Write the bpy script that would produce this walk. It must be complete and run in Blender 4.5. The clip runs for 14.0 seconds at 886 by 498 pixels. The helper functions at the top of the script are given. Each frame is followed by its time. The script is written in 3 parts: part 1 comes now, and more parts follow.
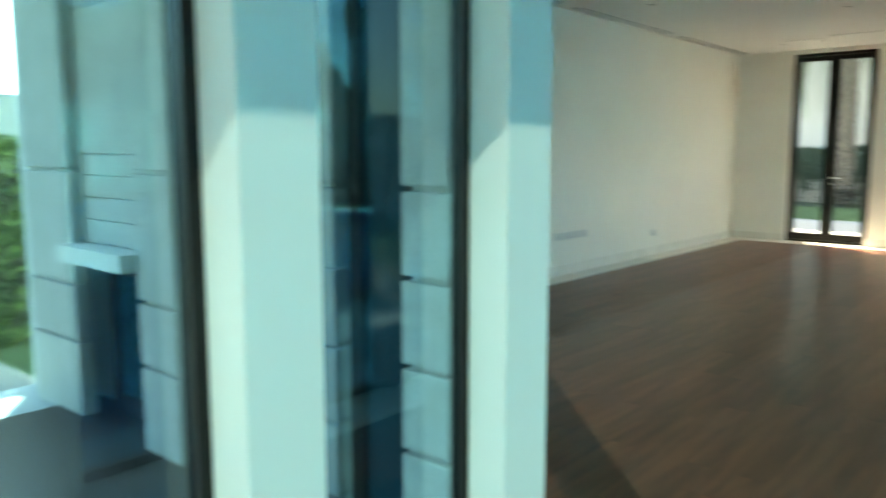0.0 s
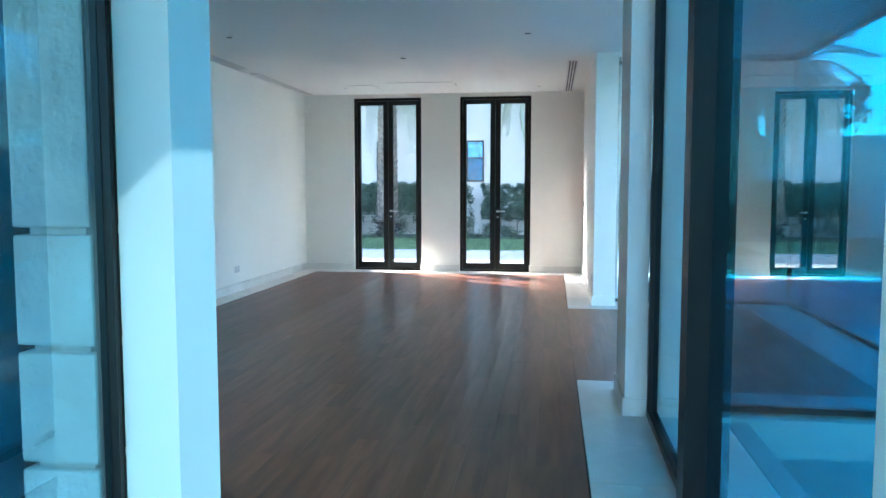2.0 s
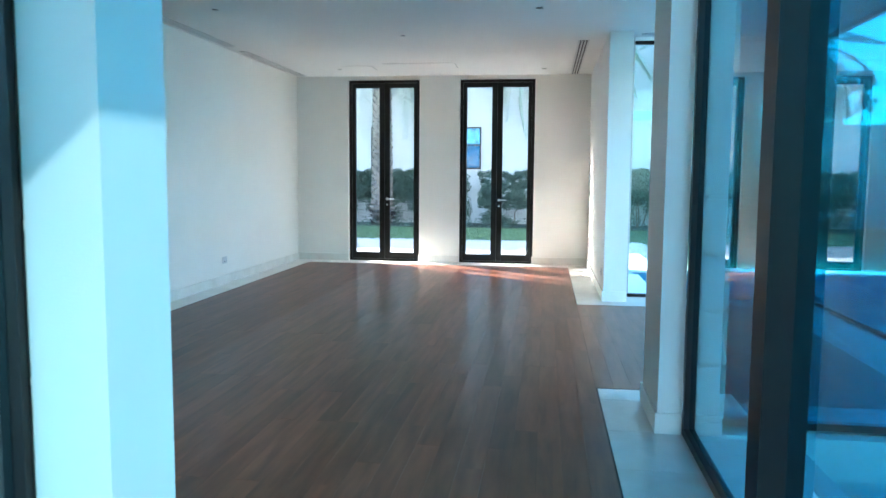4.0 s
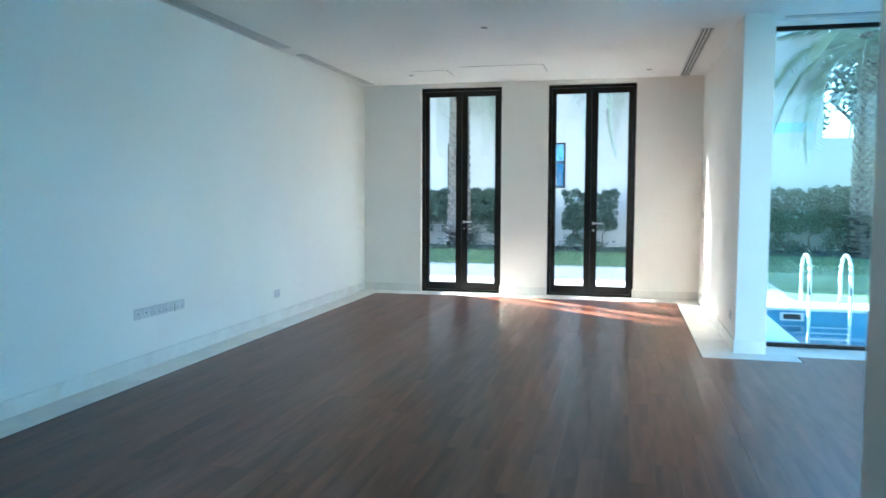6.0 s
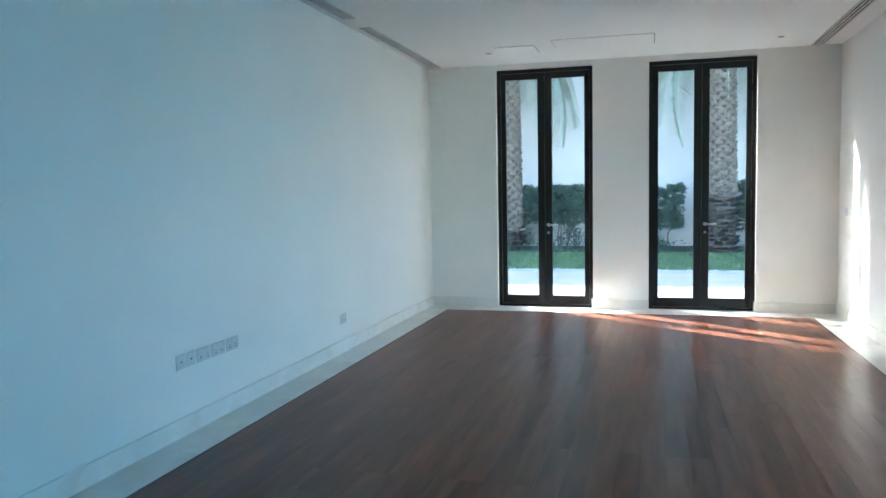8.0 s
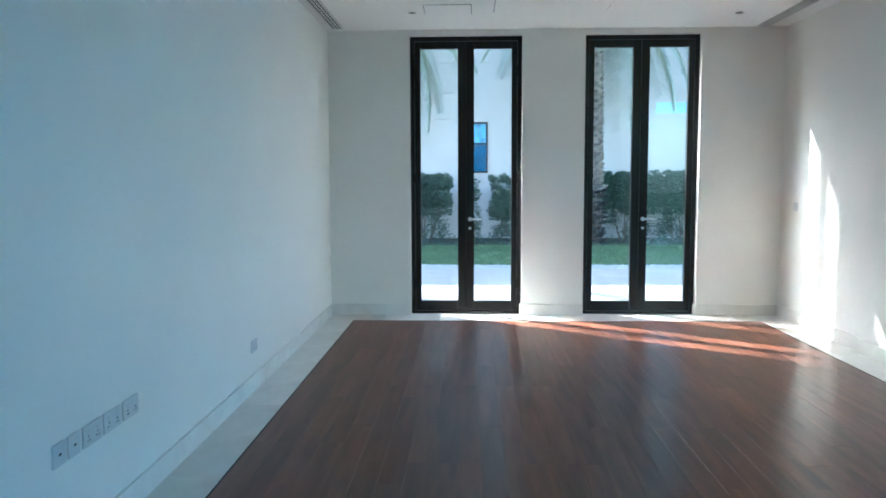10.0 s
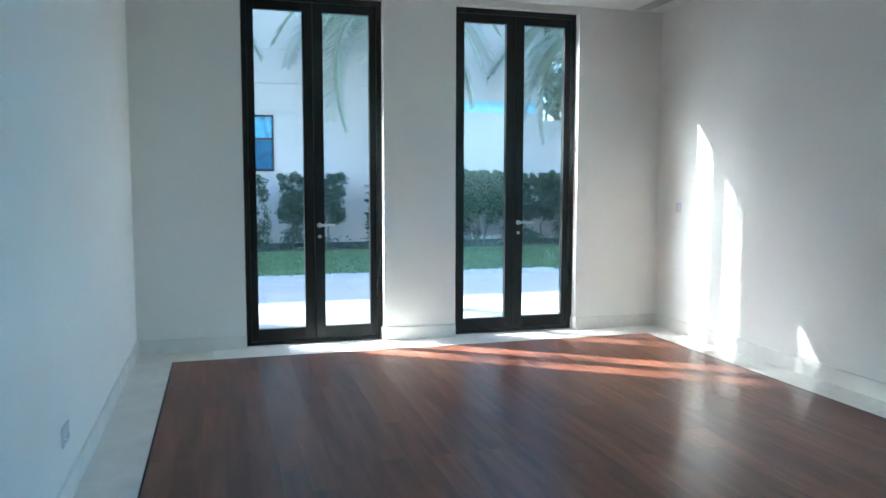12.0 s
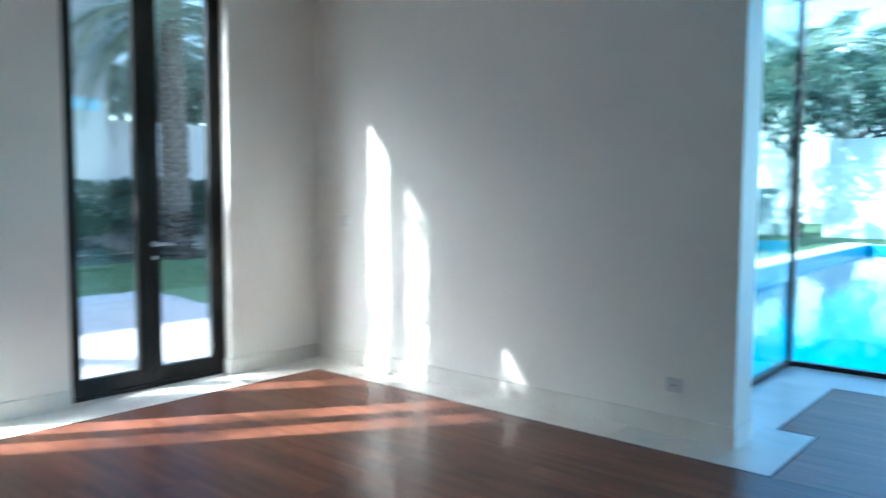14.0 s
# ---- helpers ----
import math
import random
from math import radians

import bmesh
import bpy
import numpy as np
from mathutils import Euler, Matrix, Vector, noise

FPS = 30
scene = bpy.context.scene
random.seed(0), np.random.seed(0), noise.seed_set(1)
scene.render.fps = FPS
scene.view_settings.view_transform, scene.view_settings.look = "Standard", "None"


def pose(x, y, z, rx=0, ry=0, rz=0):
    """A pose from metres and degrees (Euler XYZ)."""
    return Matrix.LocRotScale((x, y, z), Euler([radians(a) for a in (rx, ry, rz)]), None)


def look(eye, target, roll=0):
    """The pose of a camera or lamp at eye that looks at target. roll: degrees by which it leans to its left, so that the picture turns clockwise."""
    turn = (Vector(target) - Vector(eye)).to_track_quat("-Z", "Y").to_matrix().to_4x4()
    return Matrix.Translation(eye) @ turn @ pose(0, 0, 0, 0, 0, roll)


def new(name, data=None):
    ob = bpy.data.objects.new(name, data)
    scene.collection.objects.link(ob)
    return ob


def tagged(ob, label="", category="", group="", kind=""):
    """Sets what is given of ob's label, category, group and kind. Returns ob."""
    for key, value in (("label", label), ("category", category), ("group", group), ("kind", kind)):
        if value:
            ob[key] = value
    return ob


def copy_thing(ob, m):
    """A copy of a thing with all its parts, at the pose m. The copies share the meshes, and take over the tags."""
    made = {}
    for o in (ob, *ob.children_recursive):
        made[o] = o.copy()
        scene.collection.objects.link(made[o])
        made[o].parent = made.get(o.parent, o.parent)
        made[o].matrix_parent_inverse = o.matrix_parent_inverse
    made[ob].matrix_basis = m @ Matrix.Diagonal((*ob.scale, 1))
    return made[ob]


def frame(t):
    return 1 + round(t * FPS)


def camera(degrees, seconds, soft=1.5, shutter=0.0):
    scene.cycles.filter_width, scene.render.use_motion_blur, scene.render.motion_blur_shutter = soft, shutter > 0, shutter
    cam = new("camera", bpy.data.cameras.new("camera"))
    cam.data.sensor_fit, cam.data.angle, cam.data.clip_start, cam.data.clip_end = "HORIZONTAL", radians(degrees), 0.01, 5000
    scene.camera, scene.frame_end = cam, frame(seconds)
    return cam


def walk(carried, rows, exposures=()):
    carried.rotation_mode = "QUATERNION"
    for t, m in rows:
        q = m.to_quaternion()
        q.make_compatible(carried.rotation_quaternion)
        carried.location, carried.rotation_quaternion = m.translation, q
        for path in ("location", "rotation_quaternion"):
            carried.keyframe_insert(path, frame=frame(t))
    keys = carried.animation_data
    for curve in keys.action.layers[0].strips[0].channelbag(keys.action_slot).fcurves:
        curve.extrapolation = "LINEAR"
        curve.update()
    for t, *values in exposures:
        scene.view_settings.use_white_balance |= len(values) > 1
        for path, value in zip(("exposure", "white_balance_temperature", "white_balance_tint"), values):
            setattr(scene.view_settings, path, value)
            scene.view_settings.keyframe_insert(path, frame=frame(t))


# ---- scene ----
cam = camera(60.5, 14.0, shutter=0.5)
PATH = [
    (0, (4.793, -13.198, 1.459), (3.497, -11.696, 1.206), 0.0),
    (0.3, (4.671, -13.108, 1.456), (3.648, -11.413, 1.175), 0.0),
    (0.5, (4.594, -13.066, 1.448), (3.733, -11.282, 1.175), -0.6),
    (1, (4.457, -12.971, 1.443), (3.926, -11.058, 1.207), -1.0),
    (1.5, (4.398, -13.014, 1.457), (4.059, -11.051, 1.276), -1.0),
    (2, (4.371, -13.111, 1.446), (4.086, -11.138, 1.287), -0.0),
    (4.3, (4.181, -12.39, 1.434), (3.916, -10.418, 1.232), 0.4),
    (4.5, (4.18, -12.275, 1.431), (3.896, -10.307, 1.222), 0.4),
    (5, (4.14, -11.845, 1.422), (3.807, -9.884, 1.209), 0.5),
    (5.5, (4.031, -11.432, 1.427), (3.605, -9.486, 1.252), -0.1),
    (6, (3.865, -11.0, 1.449), (3.4, -9.06, 1.307), 0.2),
    (6.5, (3.638, -10.593, 1.461), (3.094, -8.673, 1.322), 1.3),
    (7, (3.422, -10.251, 1.465), (2.833, -8.346, 1.319), 0.4),
    (7.2, (3.31, -10.123, 1.472), (2.722, -8.217, 1.323), -0.2),
    (9.3, (1.931, -8.782, 1.478), (1.635, -6.81, 1.323), 0.2),
    (9.5, (1.801, -8.647, 1.482), (1.573, -6.667, 1.312), 0.4),
    (10, (1.538, -8.293, 1.477), (1.466, -6.302, 1.297), -0.2),
    (10.5, (1.275, -7.901, 1.465), (1.349, -5.908, 1.314), -0.4),
    (11, (1.018, -7.496, 1.451), (1.29, -5.521, 1.292), 0.0),
    (11.5, (0.829, -7.089, 1.459), (1.254, -5.142, 1.282), 0.1),
    (12, (0.689, -6.676, 1.441), (1.25, -4.764, 1.263), 0.1),
    (12.5, (0.589, -6.262, 1.447), (1.256, -4.384, 1.273), 0.1),
    (13, (0.548, -5.825, 1.458), (1.363, -4.006, 1.291), 0.8),
    (13.5, (0.561, -5.41, 1.455), (1.687, -3.766, 1.282), 0.5),
    (14, (0.61, -5.094, 1.444), (2.123, -3.794, 1.292), 0.3),
]
# seconds, stops, kelvin, tint
EXPOSURES = [(0.0, 3.68, 8700, 3), (0.5, 3.74, 6700, 6), (1.0, 3.85, 6050, 7), (2.0, 3.88, 5750, 9), (4.5, 4.08, 5900, 7), (5.0, 4.10, 5950, 8), (7.0, 3.86, 5800, 6), (9.5, 3.58, 5600, 6), (11.0, 3.42, 5500, 5), (12.5, 3.34, 5450, 5), (14.0, 3.12, 5400, 5)]
walk(cam, [(t, look(eye, target, roll)) for t, eye, target, roll in PATH], EXPOSURES)

# ---- world, sun, exposure ----
SUN_ELEV, SUN_FROM = 34.6, (-0.813, 0.582)
world = bpy.data.worlds.new("sky")
scene.world = world
world.use_nodes = True
wn = world.node_tree.nodes
sky = wn.new("ShaderNodeTexSky")
sky.sky_type = "NISHITA"
sky.sun_disc = False
sky.sun_elevation = radians(SUN_ELEV)
sky.sun_rotation = math.atan2(SUN_FROM[0], SUN_FROM[1])
wn["Background"].inputs[1].default_value = 0.138
world.node_tree.links.new(sky.outputs[0], wn["Background"].inputs[0])
sun_data = bpy.data.lights.new("sun", "SUN")
sun_data.energy, sun_data.angle, sun_data.color = 3.4, radians(0.6), (1.0, 0.95, 0.86)
sun = new("sun", sun_data)
d = Vector((-SUN_FROM[0], -SUN_FROM[1], 0)).normalized() * math.cos(radians(SUN_ELEV))
d.z = -math.sin(radians(SUN_ELEV))
sun.matrix_world = look((0, 0, 30), Vector((0, 0, 30)) + d)

# added spot lamp stands in for reflected sun on the passage piers; source unseen
patch_spot_data = bpy.data.lights.new("pier_patch_spot", "SPOT")
patch_spot_data.energy, patch_spot_data.color, patch_spot_data.shadow_soft_size = 5900, (0.62, 0.97, 1.0), 0.25
patch_spot_data.spot_size, patch_spot_data.spot_blend = radians(4.9), 0.8
patch_spot = new("pier_patch_spot", patch_spot_data)
patch_spot.matrix_world = look((37.6, -44.4, 31.0), (3.4, -11.5, 1.1))

# ---- the plan, in metres ----
H = 3.08                     # ceiling
XR = 4.876                   # inner face of the long wall on the pool side
Y_END = -3.605               # where that wall ends
DOORS = ((0.885, 2.095), (2.767, 3.990))   # left and right edge of each door opening
DOOR_H = 3.02
BAY = (-8.00, -3.22, 7.27)   # bay: near glass, far glass, outer glass
PIER = (-8.235, -7.60)
PX = 4.838                   # room face of that pier
XG = 4.975                   # inner face of the long window
Y_NEAR = -11.06              # near wall of the large room
XC = 3.415                   # courtyard side of the passage
POST = (-9.95, -9.80)
J1, J2 = (-12.26, -12.04), (-11.295, Y_NEAR)
G = -0.06                    # paving outside
GL = -0.17                   # lawn
SKIRT = 0.118


# ---- mesh helpers ----
def part(name, bm, material, parent=None, label="", bevel=0.0, smooth=False):
    if bevel:
        bmesh.ops.bevel(bm, geom=bm.edges[:], offset=bevel, segments=2, affect="EDGES", profile=0.6)
    bmesh.ops.recalc_face_normals(bm, faces=bm.faces[:])
    me = bpy.data.meshes.new(name)
    bm.to_mesh(me)
    bm.free()
    me.materials.append(material)
    if smooth:
        me.shade_smooth()
    ob = new(name, me)
    if parent:
        ob.parent = parent
    if label:
        ob["label"] = label
    return ob


def box(*bounds, bm=None):
    """A box, or more of them in one mesh, from (x0, x1, y0, y1, z0, z1)."""
    bm = bm or bmesh.new()
    for x0, x1, y0, y1, z0, z1 in bounds:
        m = Matrix.Translation(((x0 + x1) / 2, (y0 + y1) / 2, (z0 + z1) / 2)) @ Matrix.Diagonal((x1 - x0, y1 - y0, z1 - z0, 1))
        bmesh.ops.create_cube(bm, size=1, matrix=m)
    return bm


def rod(bm, a, b, r0, r1=None, n=10):
    a, b = Vector(a), Vector(b)
    m = Matrix.Translation((a + b) / 2) @ (b - a).to_track_quat("Z", "Y").to_matrix().to_4x4()
    bmesh.ops.create_cone(bm, cap_ends=True, segments=n, radius1=r0, radius2=r0 if r1 is None else r1, depth=(b - a).length, matrix=m)
    return bm


def thing(name, label, category, at=(0, 0, 0), group="", turn=0.0):
    ob = new(name)
    ob.matrix_basis = pose(*at, 0, 0, turn)
    return tagged(ob, label, category, group)


def structure(name, bm, material, label="", parent=None, bevel=0.0):
    return tagged(part(name, bm, material, parent, bevel=bevel), label, kind="structure")


# ---- materials ----
def material(name):
    m = bpy.data.materials.new(name)
    m.use_nodes = True
    return m, m.node_tree.nodes, m.node_tree.links, m.node_tree.nodes["Principled BSDF"]


def plain(name, color, rough=0.5, metal=0.0, spots=0.06, scale=6.0, bump=0.0, bump_scale=60.0, vary=0.0, coat=0.0, trans=0.0, spec=0.5):
    """A surface with a broad and a fine variation of its colour, fine relief, and a tone of its own for each object."""
    m, n, l, b = material(name)
    tex = n.new("ShaderNodeTexCoord")
    big = n.new("ShaderNodeTexNoise")
    big.inputs["Scale"].default_value, big.inputs["Detail"].default_value = scale, 8
    l.new(tex.outputs["Object"], big.inputs["Vector"])
    ramp = n.new("ShaderNodeMapRange")
    ramp.inputs[1].default_value, ramp.inputs[2].default_value = 0.3, 0.7
    ramp.inputs[3].default_value, ramp.inputs[4].default_value = 1 - spots, 1 + spots
    l.new(big.outputs[0], ramp.inputs[0])
    last = ramp.outputs[0]
    if vary:
        info = n.new("ShaderNodeObjectInfo")
        r = n.new("ShaderNodeMapRange")
        r.inputs[3].default_value, r.inputs[4].default_value = 1 - vary, 1 + vary
        l.new(info.outputs["Random"], r.inputs[0])
        mul = n.new("ShaderNodeMath")
        mul.operation = "MULTIPLY"
        l.new(last, mul.inputs[0])
        l.new(r.outputs[0], mul.inputs[1])
        last = mul.outputs[0]
    hsv = n.new("ShaderNodeHueSaturation")
    hsv.inputs["Color"].default_value = (*color, 1)
    l.new(last, hsv.inputs["Value"])
    l.new(hsv.outputs[0], b.inputs["Base Color"])
    b.inputs["Roughness"].default_value, b.inputs["Metallic"].default_value = rough, metal
    b.inputs["Coat Weight"].default_value = coat
    b.inputs["Transmission Weight"].default_value = trans
    b.inputs["Specular IOR Level"].default_value = spec
    if bump:
        fine = n.new("ShaderNodeTexNoise")
        fine.inputs["Scale"].default_value, fine.inputs["Detail"].default_value = bump_scale, 6
        l.new(tex.outputs["Object"], fine.inputs["Vector"])
        bn = n.new("ShaderNodeBump")
        bn.inputs["Strength"].default_value, bn.inputs["Distance"].default_value = bump, 0.01
        l.new(fine.outputs[0], bn.inputs["Height"])
        l.new(bn.outputs[0], b.inputs["Normal"])
    return m


def wood_material():
    m, n, l, b = material("dark_wood")
    tex = n.new("ShaderNodeTexCoord")
    info = n.new("ShaderNodeObjectInfo")
    mp = n.new("ShaderNodeMapping")
    mp.inputs["Scale"].default_value = (7.0, 0.8, 1)
    l.new(tex.outputs["Object"], mp.inputs["Vector"])
    grain = n.new("ShaderNodeTexNoise")
    grain.noise_dimensions = "4D"
    grain.inputs["Scale"].default_value, grain.inputs["Detail"].default_value = 2.2, 5
    seed = n.new("ShaderNodeMath")
    seed.operation = "MULTIPLY"
    seed.inputs[1].default_value = 40.0
    l.new(info.outputs["Random"], seed.inputs[0])
    l.new(seed.outputs[0], grain.inputs["W"])
    l.new(mp.outputs[0], grain.inputs["Vector"])
    ramp = n.new("ShaderNodeValToRGB")
    ramp.color_ramp.elements[0].position, ramp.color_ramp.elements[0].color = 0.28, (0.103, 0.037, 0.022, 1)
    ramp.color_ramp.elements[1].position, ramp.color_ramp.elements[1].color = 0.80, (0.258, 0.098, 0.058, 1)
    l.new(grain.outputs[0], ramp.inputs[0])
    tone = n.new("ShaderNodeMapRange")
    tone.inputs[3].default_value, tone.inputs[4].default_value = 0.80, 1.20
    l.new(info.outputs["Random"], tone.inputs[0])
    hsv = n.new("ShaderNodeHueSaturation")
    l.new(tone.outputs[0], hsv.inputs["Value"])
    l.new(ramp.outputs[0], hsv.inputs["Color"])
    # west of about x 1.55 the wood is greyer and rougher
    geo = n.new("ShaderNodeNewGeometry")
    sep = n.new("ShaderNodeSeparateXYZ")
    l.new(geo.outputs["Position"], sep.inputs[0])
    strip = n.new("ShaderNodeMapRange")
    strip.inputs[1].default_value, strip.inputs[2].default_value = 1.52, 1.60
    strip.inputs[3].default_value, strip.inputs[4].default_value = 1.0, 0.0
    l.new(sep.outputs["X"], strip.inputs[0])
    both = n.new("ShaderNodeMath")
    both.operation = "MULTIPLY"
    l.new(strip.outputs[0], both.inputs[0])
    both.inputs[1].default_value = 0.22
    strip_mix = n.new("ShaderNodeMix")
    strip_mix.data_type = "RGBA"
    strip_mix.inputs[7].default_value = (0.150, 0.098, 0.078, 1)
    l.new(both.outputs[0], strip_mix.inputs[0])
    l.new(hsv.outputs[0], strip_mix.inputs[6])
    l.new(strip_mix.outputs[2], b.inputs["Base Color"])
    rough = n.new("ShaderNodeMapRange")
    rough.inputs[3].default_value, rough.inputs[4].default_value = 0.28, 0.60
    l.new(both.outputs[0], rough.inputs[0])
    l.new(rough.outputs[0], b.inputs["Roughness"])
    b.inputs["Specular IOR Level"].default_value = 0.18
    bn = n.new("ShaderNodeBump")
    bn.inputs["Strength"].default_value, bn.inputs["Distance"].default_value = 0.12, 0.002
    l.new(grain.outputs[0], bn.inputs["Height"])
    l.new(bn.outputs[0], b.inputs["Normal"])
    return m


def marble_material():
    m, n, l, b = material("cream_marble")
    tex = n.new("ShaderNodeTexCoord")
    a = n.new("ShaderNodeTexNoise")
    a.inputs["Scale"].default_value, a.inputs["Detail"].default_value, a.inputs["Distortion"].default_value = 2.2, 8, 0.9
    l.new(tex.outputs["Object"], a.inputs["Vector"])
    ramp = n.new("ShaderNodeValToRGB")
    e = ramp.color_ramp.elements
    e[0].position, e[0].color = 0.32, (0.70, 0.665, 0.60, 1)
    e[1].position, e[1].color = 0.62, (0.82, 0.79, 0.73, 1)
    l.new(a.outputs[0], ramp.inputs[0])
    info = n.new("ShaderNodeObjectInfo")
    r = n.new("ShaderNodeMapRange")
    r.inputs[3].default_value, r.inputs[4].default_value = 0.93, 1.05
    l.new(info.outputs["Random"], r.inputs[0])
    hsv = n.new("ShaderNodeHueSaturation")
    l.new(r.outputs[0], hsv.inputs["Value"])
    l.new(ramp.outputs[0], hsv.inputs["Color"])
    l.new(hsv.outputs[0], b.inputs["Base Color"])
    b.inputs["Roughness"].default_value = 0.285
    b.inputs["Specular IOR Level"].default_value = 0.55
    return m


def glass_material(name, tint, rough=0.0, ior=1.5):
    m, n, l, b = material(name)
    b.inputs["Base Color"].default_value = (*tint, 1)
    b.inputs["Roughness"].default_value = rough
    b.inputs["Transmission Weight"].default_value = 1
    b.inputs["IOR"].default_value = ior
    return m


def water_material():
    m, n, l, b = material("pool_water")
    b.inputs["Base Color"].default_value = (0.55, 0.88, 0.97, 1)
    b.inputs["Roughness"].default_value = 0.0
    b.inputs["Transmission Weight"].default_value = 1
    b.inputs["IOR"].default_value = 1.15
    tex = n.new("ShaderNodeTexCoord")
    w = n.new("ShaderNodeTexNoise")
    w.inputs["Scale"].default_value, w.inputs["Detail"].default_value = 1.6, 4
    l.new(tex.outputs["Object"], w.inputs["Vector"])
    bn = n.new("ShaderNodeBump")
    bn.inputs["Strength"].default_value, bn.inputs["Distance"].default_value = 0.06, 0.05
    l.new(w.outputs[0], bn.inputs["Height"])
    l.new(bn.outputs[0], b.inputs["Normal"])
    return m


def pool_tile_material():
    m, n, l, b = material("pool_mosaic")
    tex = n.new("ShaderNodeTexCoord")
    br = n.new("ShaderNodeTexBrick")
    br.offset = 0
    br.inputs["Scale"].default_value = 1.0
    br.inputs["Brick Width"].default_value, br.inputs["Row Height"].default_value, br.inputs["Mortar Size"].default_value = 0.05, 0.05, 0.003
    br.inputs["Color1"].default_value, br.inputs["Color2"].default_value = (0.005, 0.13, 0.215, 1), (0.008, 0.165, 0.26, 1)
    br.inputs["Mortar"].default_value = (0.045, 0.24, 0.35, 1)
    l.new(tex.outputs["Object"], br.inputs["Vector"])
    l.new(br.outputs[0], b.inputs["Base Color"])
    b.inputs["Roughness"].default_value = 0.3
    return m


PAINT = plain("wall_paint", (0.85, 0.82, 0.76), 0.42, spots=0.02, scale=1.2, bump=0.05, bump_scale=220)
CEIL = plain("ceiling_paint", (0.80, 0.79, 0.76), 0.7, spots=0.015, scale=1.0, bump=0.03, bump_scale=200)
WOOD = wood_material()
MARBLE = marble_material()
FRAME = plain("bronze_frame", (0.013, 0.0125, 0.0115), 0.42, spots=0.1, scale=12, spec=0.25)
WOOD_BED = plain("dark_wood_joint", (0.035, 0.014, 0.009), 0.5)
DARK = plain("dark_gap", (0.012, 0.011, 0.010), 0.6)
GLASS = glass_material("clear_glass", (0.83, 0.91, 0.94), ior=1.28)
BLUE_GLASS = glass_material("blue_tinted_glass", (0.04, 0.26, 0.36), ior=1.55)
BAY_GLASS = glass_material("bay_glass", (0.44, 0.68, 0.76), ior=1.3)
COURT_GLASS = glass_material("court_glass", (0.21, 0.47, 0.58), ior=1.6)
T_OUT = 0.18
CHROME = plain("brushed_chrome", (0.62, 0.62, 0.61), 0.34, metal=1.0, spots=0.03)
PLATE = plain("grey_socket_plate", (0.62, 0.62, 0.61), 0.35, spots=0.02)
PLASTIC = plain("white_plastic", (0.72, 0.71, 0.68), 0.35, spots=0.02)
SLOT = plain("diffuser_metal", (0.60, 0.60, 0.58), 0.4, spots=0.04)
STONE = plain("stone_cladding", (0.48, 0.45, 0.41), 0.8, spots=0.10, scale=9, bump=0.9, bump_scale=34, vary=0.05)
RENDER_WALL = plain("pale_render", (0.53, 0.50, 0.46), 0.85, spots=0.05, scale=1.1, bump=0.3, bump_scale=50)
VILLA = plain("white_villa_render", (0.76, 0.74, 0.70), 0.85, spots=0.05, scale=0.6, bump=0.3, bump_scale=30)
PAVER = plain("pale_paving", (0.31, 0.28, 0.25), 0.7, spots=0.07, scale=3, bump=0.25, bump_scale=60, vary=0.05)
COPING = plain("white_coping", (0.74, 0.71, 0.66), 0.6, spots=0.05, scale=5, bump=0.15, vary=0.03)
GRASS = plain("lawn", (0.08, 0.13, 0.05), 0.9, spots=0.35, scale=9, bump=0.8, bump_scale=120)
BLADE = plain("grass_blade", (0.092, 0.145, 0.062), 0.7, spots=0.3, scale=4)
PEBBLE = plain("river_pebble", (0.30, 0.295, 0.28), 0.7, spots=0.3, scale=30)
SAND = plain("sandy_soil", (0.30, 0.25, 0.19), 0.95, spots=0.15, scale=12, bump=0.6)
# soil of the bed; also the dark core that imitates shade inside the hedges
SOIL_AND_SHADE = plain("soil", (0.045, 0.038, 0.030), 0.95, spots=0.2, scale=12, bump=0.6)
LEAF = plain("hedge_leaf", (0.045, 0.078, 0.050), 0.55, spots=0.4, scale=8)
LEAF_MID = plain("thin_shrub_leaf", (0.04, 0.07, 0.035), 0.55, spots=0.35, scale=8)
LEAF_LIGHT = plain("bright_leaf", (0.10, 0.15, 0.04), 0.55, spots=0.3, scale=8)
FROND = plain("palm_frond", (0.33, 0.37, 0.28), 0.5, spots=0.3, scale=3)
BARK_DARK = plain("palm_fibre", (0.034, 0.029, 0.027), 0.95, spots=0.35, scale=14, bump=0.9, bump_scale=40)
BARK = plain("palm_bark", (0.23, 0.185, 0.15), 0.95, spots=0.35, scale=14, bump=0.9, bump_scale=40)
BARK_CORE = plain("palm_core", (0.10, 0.082, 0.068), 0.95, spots=0.3, scale=14, bump=0.9, bump_scale=40)
STEM = plain("shrub_stem", (0.13, 0.10, 0.07), 0.9, spots=0.2, scale=20)
WATER = water_material()
MOSAIC = pool_tile_material()
# upper house pane: the sky's reflection is painted in as blotchy pale blue
SKY_REFLECTION = plain("painted_sky_window", (0.08, 0.33, 0.50), 0.15, spots=0.6, scale=5)
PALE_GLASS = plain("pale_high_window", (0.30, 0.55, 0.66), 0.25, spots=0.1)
TREE_LEAF = plain("tree_leaf", (0.045, 0.085, 0.055), 0.55, spots=0.4, scale=5)
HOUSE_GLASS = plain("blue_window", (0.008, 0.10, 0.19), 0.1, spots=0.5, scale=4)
FAR_GLASS = plain("tinted_window", (0.003, 0.035, 0.05), 0.06, spots=0.1, spec=0.25)

